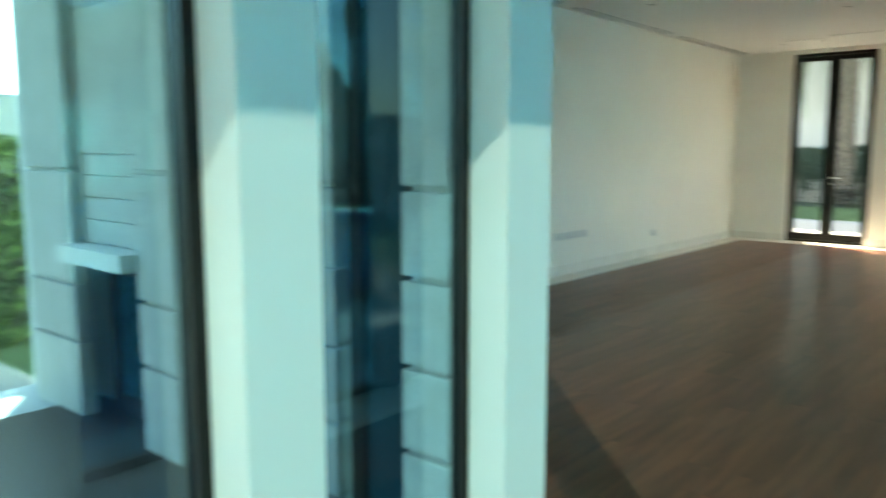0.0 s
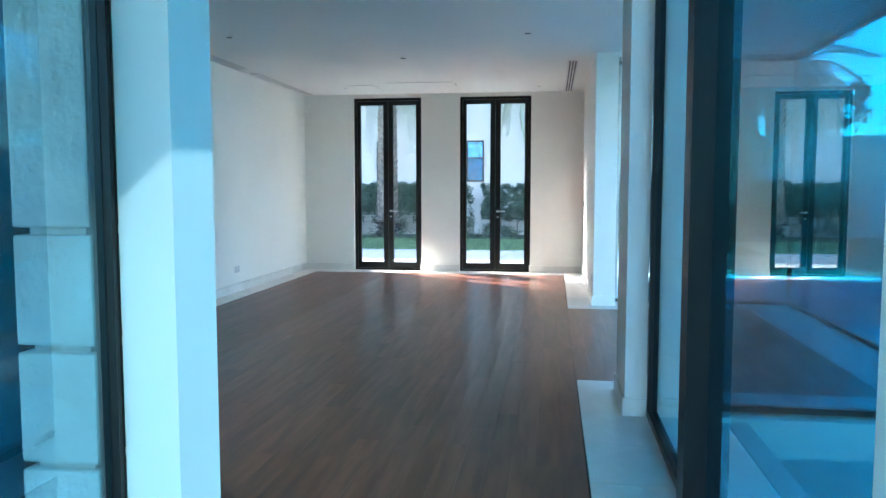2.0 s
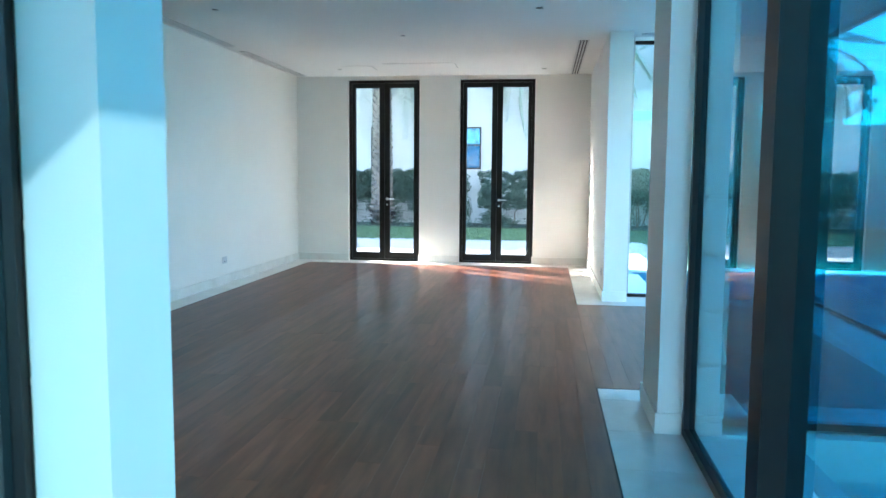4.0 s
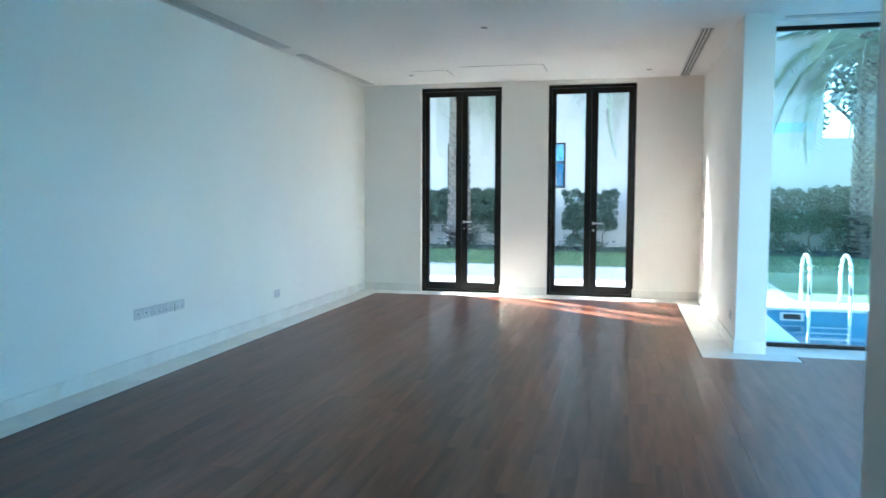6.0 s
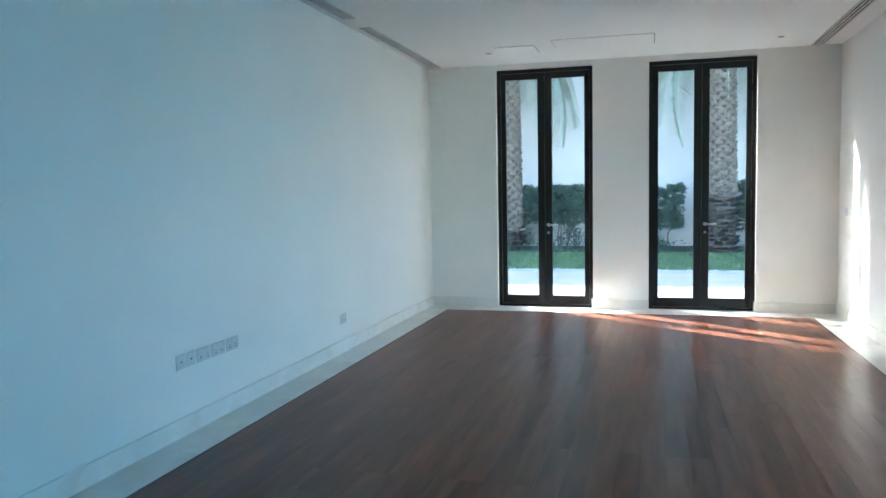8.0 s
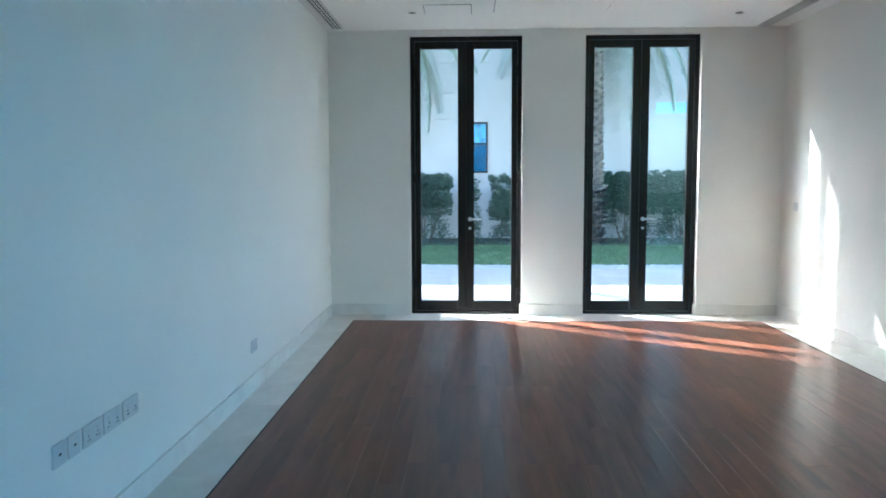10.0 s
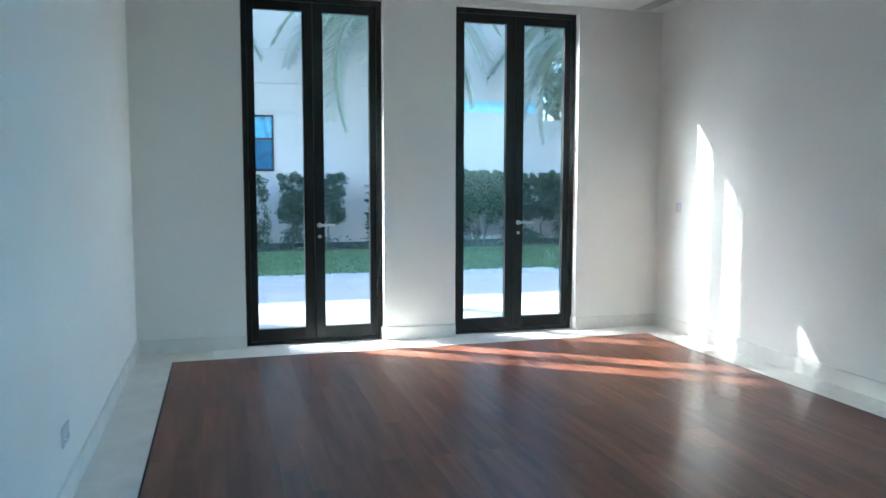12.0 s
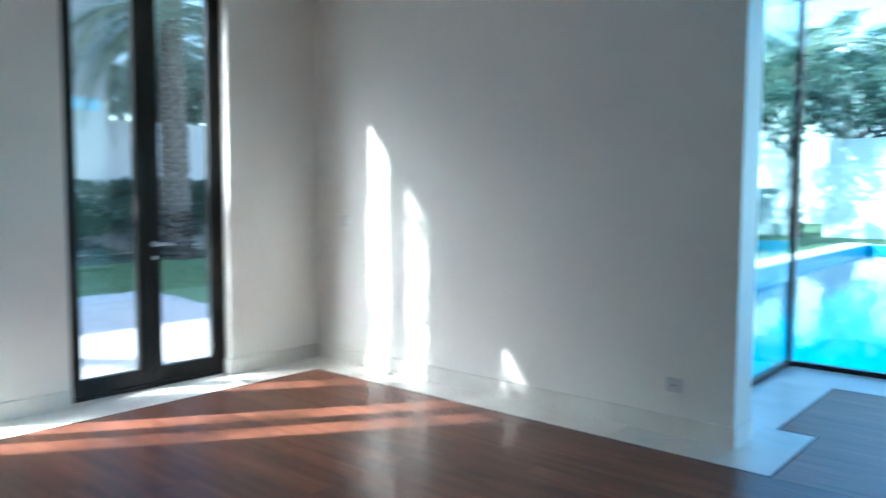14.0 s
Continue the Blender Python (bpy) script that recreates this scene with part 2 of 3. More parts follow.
# ---- floor bed, walls, ceiling ----
structure("floor_bed", box((-0.3, 5.2, -16.5, T_OUT, -0.30, -0.022), (5.2, BAY[2] + 0.12, BAY[0] - 0.14, BAY[1] + 0.14, -1.6, -0.022)), COPING)


def wall_with_openings(name, x0, x1, y0, y1, z1, openings, mat, label, z0=0.0):
    """A wall along x with door openings given as (left, right, top); solid boxes that meet end to end."""
    bm, at = bmesh.new(), x0
    for a, b, top in openings:
        box((at, a, y0, y1, z0, z1), (a, b, y0, y1, top, z1), bm=bm)
        at = b
    box((at, x1, y0, y1, z0, z1), bm=bm)
    return structure(name, bm, mat, label)


wall_with_openings("wall_north", -0.3, 5.14, 0.0, T_OUT, 6.5, [(a, b, DOOR_H) for a, b in DOORS], PAINT, "cream painted end wall with two tall glazed door openings", z0=-0.02)
structure("wall_west", box((-0.3, 0, Y_NEAR - 0.26, 0.0, -0.02, 6.5)), PAINT, "long plain cream wall with a row of sockets")
structure("wall_east", box((XR, 5.14, Y_END, 0.0, -0.02, H), (XR, 5.14, BAY[1], 0.0, H, 6.5)), PAINT, "cream wall catching slanting sunlight beside the bay")
structure("pier_east", box((PX, XG - 0.003, PIER[0], PIER[1], -0.02, H)), PAINT, "white wall pier between bay and long window")
structure("pier_east_outer", box((XG + 0.07, 5.12, PIER[0] + 0.03, BAY[0] + 0.0, -0.3, 3.3)), STONE, "rough stone jamb outside the pier")
structure("wall_south", box((0, 3.264, Y_NEAR - 0.10, Y_NEAR, -0.02, H)), PAINT, "cream near wall of the large room")
structure("pier_room", box((3.264, XC, J2[0], J2[1], -0.02, H)), PAINT, "white pier at the opening into the large room")
structure("pier_passage", box((3.27, XC, J1[0], J1[1], -0.02, H)), PAINT, "white pier between courtyard windows")
structure("pier_poolside", box((XR, XG - 0.003, -12.2, -11.86, -0.02, H)), PAINT, "white pier between long windows beside the pool")
structure("ceiling", box((0, XR, Y_NEAR, 0, H, H + 0.3), (XR, BAY[2] + 0.12, BAY[0] - 0.14, BAY[1] + 0.14, H, H + 0.3), (3.1, XR, -16.5, Y_NEAR, H, H + 0.3),
                         (XR, 5.2, -16.5, BAY[0] - 0.14, H, H + 0.3)), CEIL, "flat white ceiling with slot diffusers")
structure("upper_floor_outside", box((-0.3, 5.2, -16.8, 0.0, H + 0.31, 6.5), (5.2, 5.21, -16.8, 0, H + 0.31, 6.5)), RENDER_WALL)
structure("wall_passage_end", box((3.0, 5.3, -16.8, -16.5, -0.3, H + 0.3)), PAINT)


# ---- glazing ----
def pane(bounds, parent, name="pane", mat=None):
    ob = part(name, box(bounds), mat or GLASS, parent)
    ob.visible_shadow = False
    return ob


def french_door(name, x0, x1):
    door = thing(name, "tall closed double glazed door in dark bronze frame", "glazed door")
    door["kind"] = "structure"
    y0, y1 = 0.075, 0.145
    f = 0.045
    part("door_frame", box((x0, x0 + f, y0, y1 + 0.03, 0, DOOR_H), (x1 - f, x1, y0, y1 + 0.03, 0, DOOR_H), (x0 + f, x1 - f, y0, y1 + 0.03, DOOR_H - f, DOOR_H),
                           (x0 + f, x1 - f, y0, y1 + 0.03, 0, 0.03), (x0 + f, x0 + f + 0.014, y1 + 0.002, y1 + 0.03, 0.03, DOOR_H - f), (x1 - f - 0.014, x1 - f, y1 + 0.002, y1 + 0.03, 0.03, DOOR_H - f)), FRAME, door)
    mid = (x0 + x1) / 2
    for a, b, side in ((x0 + f + 0.004, mid - 0.003, -1), (mid + 0.003, x1 - f - 0.004, 1)):
        z0, z1 = 0.035, DOOR_H - f - 0.004
        sa, sb = (0.060, 0.086) if side < 0 else (0.086, 0.060)
        leaf = part("door_leaf", box((a, a + sa, y0 + 0.012, y1, z0, z1), (b - sb, b, y0 + 0.012, y1, z0, z1),
                                     (a + sa, b - sb, y0 + 0.012, y1, z0, z0 + 0.105), (a + sa, b - sb, y0 + 0.012, y1, z1 - 0.075, z1)), FRAME, door, bevel=0.004)
        if side > 0:
            part("meeting_strip", box((mid - 0.022, mid + 0.022, y1 + 0.001, y1 + 0.012, z0, z1)), FRAME, leaf)
        pane((a + sa, b - sb, 0.113, 0.119, z0 + 0.105, z1 - 0.075), leaf)
        if side > 0:
            hx, hz = a + 0.040, 1.05
            bm = rod(bmesh.new(), (hx, y0 + 0.012, hz), (hx, y0 + 0.002, hz), 0.023, n=20)
            rod(bm, (hx, y0 + 0.003, hz), (hx, y0 - 0.045, hz), 0.010, n=12)
            rod(bm, (hx - 0.010, y0 - 0.042, hz), (hx + 0.128, y0 - 0.042, hz), 0.0105, n=12)
            part("door_handle", bm, CHROME, leaf, "straight chrome lever handle")
            part("lock_rose", rod(bmesh.new(), (hx, y0 + 0.012, hz - 0.10), (hx, y0 + 0.004, hz - 0.10), 0.016, n=16), CHROME, leaf)
    for hz in (0.35, 1.5, 2.65):
        part("hinge", box((x0 + f - 0.006, x0 + f + 0.006, y0 - 0.006, y0 + 0.004, hz - 0.05, hz + 0.05), (x1 - f - 0.006, x1 - f + 0.006, y0 - 0.006, y0 + 0.004, hz - 0.05, hz + 0.05)), FRAME, door)
    return door


french_door("door_1", *DOORS[0])
french_door("door_2", *DOORS[1])


def glazing(name, label, axis, at, a, b, z0, z1, posts=(), f=0.045, depth=0.06, mat=None, ends=(True, True)):
    """A fixed window along x or y from a to b at that plane, its frame and panes."""
    w = thing(name, label, "window")
    w["kind"] = "structure"

    def bounds(u0, u1, v0, v1, zz0, zz1):
        return (u0, u1, v0, v1, zz0, zz1) if axis == "x" else (v0, v1, u0, u1, zz0, zz1)
    v0, v1 = at, at + depth
    ea, eb = (f if ends[0] else 0.004), (f if ends[1] else 0.004)
    bars = [bounds(a, b, v0, v1, z0, z0 + f), bounds(a, b, v0, v1, z1 - f, z1)]
    if ends[0]:
        bars.append(bounds(a, a + f, v0, v1, z0 + f, z1 - f))
    if ends[1]:
        bars.append(bounds(b - f, b, v0, v1, z0 + f, z1 - f))
    part("window_frame", box(*bars), FRAME, w)
    at_u = a + ea
    for p0, p1 in (*posts, (b - eb, b - eb)):
        pane(bounds(at_u, p0, at + depth * 0.5, at + depth * 0.5 + 0.008, z0 + f, z1 - f), w, mat=mat)
        at_u = p1
    return w


ZT = H - 0.045
glazing("window_1", "long tall window in dark frame beside the pool", "y", XG, -16.4, PIER[0], 0, H, posts=((POST[0], POST[1]), ), mat=BLUE_GLASS)
structure("window_post", box((4.915, 5.07, POST[0], POST[1], 0, H)), FRAME, "dark bronze post of the long window")
glazing("window_2", "glass far end of the bay looking over the pool", "x", BAY[1], 5.12, BAY[2], 0, ZT, f=0.04, ends=(True, False), mat=BAY_GLASS)
glazing("window_3", "glass long side of the bay over the pool", "y", BAY[2], BAY[0], BAY[1], 0, ZT, f=0.04, ends=(False, False), mat=BAY_GLASS)
glazing("window_4", "glass near end of the bay", "x", BAY[0] - 0.06, 5.12, BAY[2], 0, ZT, f=0.04, ends=(True, False), mat=BAY_GLASS)
structure("bay_post", box((BAY[2] + 0.004, BAY[2] + 0.05, BAY[1] + 0.004, BAY[1] + 0.05, 0.04, ZT - 0.04), (BAY[2] + 0.004, BAY[2] + 0.05, BAY[0] - 0.05, BAY[0] - 0.004, 0.04, ZT - 0.04)), FRAME)
structure("bay_lintel", box((5.12, BAY[2] + 0.1, BAY[1], BAY[1] + 0.13, ZT, H), (BAY[2], BAY[2] + 0.1, BAY[0], BAY[1], ZT, H), (5.30, BAY[2] + 0.1, BAY[0] - 0.13, BAY[0], ZT, H)), CEIL)
structure("bay_return", box((5.14, 5.20, BAY[1] + 0.0, BAY[1] + 0.13, -0.3, 6.5)), STONE)
glazing("window_5", "courtyard window in dark frame", "y", 3.20, J1[1], J2[0], 0, H, f=0.022, mat=COURT_GLASS)
glazing("window_6", "courtyard window in dark frame", "y", 3.20, -16.4, J1[0], 0, H, f=0.03, mat=COURT_GLASS)
structure("court_column", box((3.215, 3.262, J1[0] + 0.002, J1[1] - 0.002, -0.3, H)), FRAME)


def stone_column(x0, x1, y0, y1, steps=((-0.3, 0.08), (0.10, 0.39), (0.41, 0.70), (0.72, 1.015), (1.035, 1.325), (1.345, 3.3))):
    """Rusticated blocks with open joints on a recessed core."""
    col = structure("stone_column", box((x0 + 0.03, x1 - 0.03, y0 + 0.03, y1, -0.3, 3.29)), STONE, "rusticated pale stone column outside the window")
    for z0, z1 in steps:
        part("stone", box((x0, x1, y0, y1 - 0.002, z0, z1)), STONE, col, bevel=0.009)
    return col


stone_column(2.975, 3.195, -11.32, -11.17)
stone_column(2.24, 2.60, -11.30, -11.17)
stone_column(1.30, 1.64, -11.42, -11.17, ((-0.3, 0.41), (0.43, 0.73), (0.75, 1.355), (1.375, 3.3)))
stone_column(0.0, 0.60, -11.42, -11.325, ((-0.3, 0.41), (0.43, 0.73), (0.75, 1.355), (1.375, 3.3)))
panel = structure("court_panel", box((0.602, 1.298, -11.33, -11.17, 0.88, 3.3)), STONE, "pale stone panel with fine courses between the courtyard columns")
for z0, z1 in ((0.98, 1.10), (1.105, 1.22), (1.225, 1.335), (1.34, 1.445), (1.45, 2.2), (2.21, 3.29)):
    part("stone", box((0.604, 1.296, -11.35, -11.331, z0, z1)), STONE, panel, bevel=0.004)
part("ledge", box((0.602, 1.298, -11.50, -11.331, 0.88, 0.97)), COPING, panel, bevel=0.006)
stone_column(5.045, 5.20, PIER[0] - 0.03, PIER[0] + 0.028)
for name, a, b in (("window_7", 2.61, 2.97), ("window_8", 0.61, 1.29)):
    w = thing(name, "dark tinted window outside in the courtyard", "window")
    w["kind"] = "structure"
    top = 3.08 if a > 2 else 0.87
    part("window_frame", box((a, b, -11.23, -11.17, 0.0, 0.09), (a, b, -11.23, -11.17, top - 0.08, top), (a, a + 0.06, -11.23, -11.17, 0.09, top - 0.08), (b - 0.06, b, -11.23, -11.17, 0.09, top - 0.08)), FRAME, w)
    part("pane", box((a + 0.06, b - 0.06, -11.20, -11.19, 0.09, top - 0.08)), FAR_GLASS, w)

# ---- skirting, as stone lengths ----
SK = 0.016


def skirt(name, *runs):
    structure(name, box(*[(x0, x1, y0, y1, 0, SKIRT) for x0, x1, y0, y1 in runs]), MARBLE, "pale polished marble skirting", bevel=0.002)


L0, R0, L1, R1 = DOORS[0][0], DOORS[0][1], DOORS[1][0], DOORS[1][1]
skirt("baseboard_north", (0.017, L0, -SK, 0), (R0, L1, -SK, 0), (R1, XR - 0.017, -SK, 0))
skirt("baseboard_reveals", (R0 - SK, R0, 0.001, 0.073), (R1 - SK, R1, 0.001, 0.073))
skirt("baseboard_west", (0, SK, Y_NEAR + 0.017, 0))
skirt("baseboard_east", (XR - SK, XR, Y_END, 0), (XR - SK, 5.14, Y_END - SK, Y_END), )
skirt("baseboard_pier", (PX - SK, PX, PIER[0], PIER[1]), (PX - SK, XG - 0.004, PIER[0] - SK, PIER[0]), (PX - SK, 5.2, PIER[1], PIER[1] + SK))
skirt("baseboard_south", (0.017, XC - 0.005, Y_NEAR, Y_NEAR + SK))
skirt("baseboard_passage", (XC, XC + SK, J2[0], J2[1]), (XC, XC + SK, J1[0], J1[1]))

# ---- ceiling fittings ----
def slot_diffuser(x0, x1, y0, y1, slots=3, along="y"):
    g = thing("slot_diffuser", "long narrow ceiling slot diffuser with dark slots", "air vent", ((x0 + x1) / 2, (y0 + y1) / 2, H), "slot diffusers in the ceiling")
    hx, hy = (x1 - x0) / 2, (y1 - y0) / 2
    part("backing", box((-hx, hx, -hy, hy, -0.0025, -0.0005)), DARK, g)
    bars, n = [], slots + 1
    if along == "y":
        w = 2 * hx / (n + slots)
        for i in range(n):
            bars.append((-hx + 2 * i * w, -hx + (2 * i + 1) * w, -hy, hy, -0.009, -0.003))
    else:
        w = 2 * hy / (n + slots)
        for i in range(n):
            bars.append((-hx, hx, -hy + 2 * i * w, -hy + (2 * i + 1) * w, -0.009, -0.003))
    for b in bars:
        part("blade", box(b), SLOT, g, "grey metal blade")


for y0, y1 in ((-2.62, -0.12), (-5.48, -3.03), (-8.30, -5.86), (-10.90, -8.66)):
    slot_diffuser(0.075, 0.195, y0, y1)
slot_diffuser(4.545, 4.675, -3.05, -0.06)
slot_diffuser(5.25, 7.1, -3.45, -3.37, slots=2, along="x")


def ceiling_hatch(x0, x1, y0, y1):
    g = thing("ceiling_hatch", "flush white access hatch with a thin dark seam in the ceiling", "access hatch", ((x0 + x1) / 2, (y0 + y1) / 2, H), "ceiling access hatches")
    hx, hy = (x1 - x0) / 2, (y1 - y0) / 2
    part("seam", box((-hx, hx, -hy, hy, -0.0016, -0.0004)), DARK, g)
    part("hatch_panel", box((-hx + 0.006, hx - 0.006, -hy + 0.006, hy - 0.006, -0.006, -0.002)), CEIL, g)


ceiling_hatch(1.76, 2.83, -1.38, -0.82)
ceiling_hatch(1.10, 1.55, -1.17, -0.76)


def downlight(x, y):
    g = thing("downlight", "small round recessed downlight, switched off, white rim", "downlight", (x, y, H), "recessed downlights in the ceiling")
    bm = bmesh.new()
    bmesh.ops.create_cone(bm, cap_ends=False, segments=24, radius1=0.042, radius2=0.034, depth=0.008, matrix=Matrix.Translation((0, 0, -0.005)))
    part("rim", bm, PLASTIC, g)
    part("lens", rod(bmesh.new(), (0, 0, -0.004), (0, 0, -0.001), 0.034, n=20), DARK, g)


for x, y in ((0.98, -0.86), (4.13, -0.70), (2.49, -3.58), (4.09, -4.90), (0.88, -5.14), (2.49, -7.6), (0.9, -9.6), (4.1, -9.3)):
    downlight(x, y)


# ---- sockets and switches ----
def wall_plate(x, y0, y1, z0, z1, side, name="wall_socket", kind=0):
    """A plate on a wall that faces x; side is the way it faces."""
    what = {0: "white data outlet plate on the wall", 1: "white double power socket on the wall", 2: "white light switch plate on the wall"}[kind]
    g = thing(name, what, "socket" if kind < 2 else "light switch", (x, (y0 + y1) / 2, (z0 + z1) / 2), "white wall plates")
    hy, hz = (y1 - y0) / 2, (z1 - z0) / 2

    def slab(a, b, u0, u1, v0, v1):
        a, b = sorted((a * side, b * side))
        return box((a, b, u0, u1, v0, v1))
    part("plate", slab(0.0, 0.010, -hy, hy, -hz, hz), PLATE, g, bevel=0.002)
    if kind == 0:
        part("jack", slab(0.0102, 0.0115, -0.007, 0.007, -0.005, 0.005), DARK, g, "small dark jack")
    elif kind == 1:
        for u in (-hy * 0.5, hy * 0.5):
            part("rocker", slab(0.0102, 0.014, u - 0.009, u + 0.009, hz * 0.15, hz * 0.6), PLATE, g)
            for du, dv in ((0, -0.004), (-0.009, -0.020), (0.009, -0.020)):
                part("pin_hole", slab(0.0102, 0.0108, u + du - 0.003, u + du + 0.003, dv - 0.004, dv + 0.004), DARK, g)
    else:
        part("rocker", slab(0.0102, 0.015, -hy * 0.5, hy * 0.5, -hz * 0.6, hz * 0.6), PLATE, g)


for y0, y1, kind in ((-5.640, -5.552, 0), (-5.532, -5.444, 0), (-5.420, -5.270, 1), (-5.248, -5.098, 1), (-5.072, -4.922, 1)):
    wall_plate(0, y0, y1, 0.420, 0.508, 1, kind=kind)
wall_plate(0, -3.105, -2.975, 0.270, 0.360, 1, kind=1)
wall_plate(XR, -3.29, -3.20, 0.26, 0.345, -1, kind=0)
wall_plate(XR, -0.41, -0.33, 1.15, 1.24, -1, name="light_switch", kind=2)

# ---- outdoors ----
POOL = (5.60, 26.0, -18.0, 0.0)
PATIO_X, PATIO_Y = 6.05, 4.9
px0, px1, py0, py1 = POOL
structure("ground", box((-90, px0 - 0.4, -90, 120, G - 1.7, GL), (px1 + 0.4, 120, -90, 120, G - 1.7, GL), (px0 - 0.4, px1 + 0.4, py1 + 0.4, 120, G - 1.7, GL),
                        (px0 - 0.4, px1 + 0.4, -90, py0 - 0.4, G - 1.7, GL)), GRASS, "green lawn")
structure("pool_surround", box((px0 - 0.4, px1 + 0.4, py1 + 0.21, py1 + 0.61, -1.7, G - 0.031), (px1 + 0.21, px1 + 0.4, py0, py1 + 0.2, -1.7, G - 0.031)), COPING)
pool = thing("swimming_pool", "long blue mosaic pool with white coping beside the house", "swimming pool")
part("basin", box((px0, px1, py0, py1, -1.75, -1.55), (px0 - 0.2, px0, py0, py1, -1.7, G - 0.03), (px1, px1 + 0.2, py0, py1, -1.7, G - 0.03),
                  (px0, px1, py1, py1 + 0.2, -1.7, G - 0.03), (px0, px1, py0 - 0.2, py0, -1.7, G - 0.03)), MOSAIC, pool)
wbm = bmesh.new()
bmesh.ops.create_grid(wbm, x_segments=2, y_segments=2, size=1, matrix=Matrix.Translation(((px0 + px1) / 2, (py0 + py1) / 2, G - 0.20)) @ Matrix.Diagonal(((px1 - px0) / 2, (py1 - py0) / 2, 1, 1)))
water = part("water", wbm, WATER, pool, "clear still blue water")
if water.data.polygons[0].normal.z < 0:
    water.data.flip_normals()
water.visible_shadow = False
n = 34
for i in range(n):
    a = px0 - 0.2 + i * (px1 - px0 + 0.2) / n
    part("coping_stone", box((a + 0.003, a + (px1 - px0 + 0.2) / n - 0.003, py1 - 0.03, py1 + 0.62, G - 0.03, G + 0.012)), COPING, pool, bevel=0.006)
for i in range(30):
    a = py0 + i * 0.6
    if a + 0.6 < py1 - 0.05:
        part("coping_stone", box((px0 - 0.4, px0 + 0.03, a + 0.003, a + 0.597, G - 0.03, G + 0.012)), COPING, pool, bevel=0.006)
part("skimmer", box((5.93, 6.23, py1 - 0.012, py1 - 0.002, G - 0.17, G - 0.06)), PLASTIC, pool)
part("skimmer_mouth", box((5.97, 6.19, py1 - 0.016, py1 - 0.0125, G - 0.15, G - 0.08)), DARK, pool)


def ladder():
    g = thing("pool_ladder", "bright chrome pool ladder with two arched grab rails", "pool ladder", (6.52, py1, G))
    for sx in (-0.25, 0.25):
        bm = bmesh.new()
        pts = [(sx, 0.42, 0.0), (sx, 0.42, 0.45)]
        for k in range(9):
            a = math.pi * k / 8
            pts.append((sx, 0.42 - 0.25 * (1 - math.cos(a)), 0.47 + 0.25 * math.sin(a)))
        pts += [(sx, -0.10, 0.2), (sx, -0.10, -1.1)]
        for p, q in zip(pts, pts[1:]):
            rod(bm, p, q, 0.022, n=10)
        part("rail", bm, CHROME, g, smooth=True)
        part("flange", rod(bmesh.new(), (sx, 0.42, 0.012), (sx, 0.42, 0.028), 0.045, n=16), CHROME, g)
    for z in (-0.35, -0.62, -0.89):
        part("tread", box((-0.25, 0.25, -0.14, -0.06, z, z + 0.03)), PLASTIC, g)


ladder()

WY = 13.0                    # face of the house next door and of the high garden wall
structure("garden_wall_high", box((9.35, 40, WY, WY + 0.24, GL - 0.1, 3.13)), RENDER_WALL, "plain high pale garden wall")
structure("garden_wall_west", box((-9, -8.8, -30, 12.9, GL - 0.1, 2.4)), RENDER_WALL)
structure("house_wall_east", box((31, 37, -20, 2.5, GL - 0.1, 3.4)), VILLA, "low white building beyond the pool")
# added long, tall and white so that it bounces sunlight towards the bay
structure("villa_east", box((44, 56, -42, 22, GL - 0.1, 9.2)), VILLA, "two-storey white villa behind the trees")
# unseen block added behind the spot lamp
structure("added_block_far", box((38.0, 50.0, -60.0, -45.0, GL - 0.1, 36.0)), RENDER_WALL)

house = structure("neighbour_house", box((-24, 9.35, WY + 0.03, 24, GL - 0.1, 12.1)), RENDER_WALL, "big pale rendered house next door")
zs = (GL - 0.1, 0.89, 1.49, 3.15, 3.86, 4.7, 6.2, 9.4, 12.1)
for z0, z1 in zip(zs, zs[1:]):
    part("wall_band", box((-24, 9.35, WY, WY + 0.029, z0 + 0.010, z1 - 0.010)), RENDER_WALL, house)


def house_window(x0, x1, z0, z1):
    w = new("house_window")
    w.matrix_basis = pose((x0 + x1) / 2, WY, z0)
    w.parent = house
    hx, h = (x1 - x0) / 2, z1 - z0
    part("window_frame", box((-hx, hx, -0.05, -0.005, 0, 0.05), (-hx, hx, -0.05, -0.005, h - 0.05, h), (-hx, -hx + 0.05, -0.05, -0.005, 0.05, h - 0.05),
                             (hx - 0.05, hx, -0.05, -0.005, 0.05, h - 0.05), (-hx + 0.05, hx - 0.05, -0.05, -0.005, h * 0.56, h * 0.59)), FRAME, w)
    # dark lower and pale upper pane colours imitate a reflected sky
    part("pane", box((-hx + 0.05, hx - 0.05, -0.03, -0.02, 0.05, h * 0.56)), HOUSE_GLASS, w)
    part("pane", box((-hx + 0.05, hx - 0.05, -0.03, -0.02, h * 0.59, h - 0.05)), SKY_REFLECTION, w)


house_window(1.42, 2.02, 1.68, 3.08)
house_window(-1.73, -1.13, 1.68, 3.08)
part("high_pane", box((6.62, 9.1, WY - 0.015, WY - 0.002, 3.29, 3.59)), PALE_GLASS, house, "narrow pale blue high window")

# ---- plants ----
rng = np.random.default_rng(4)


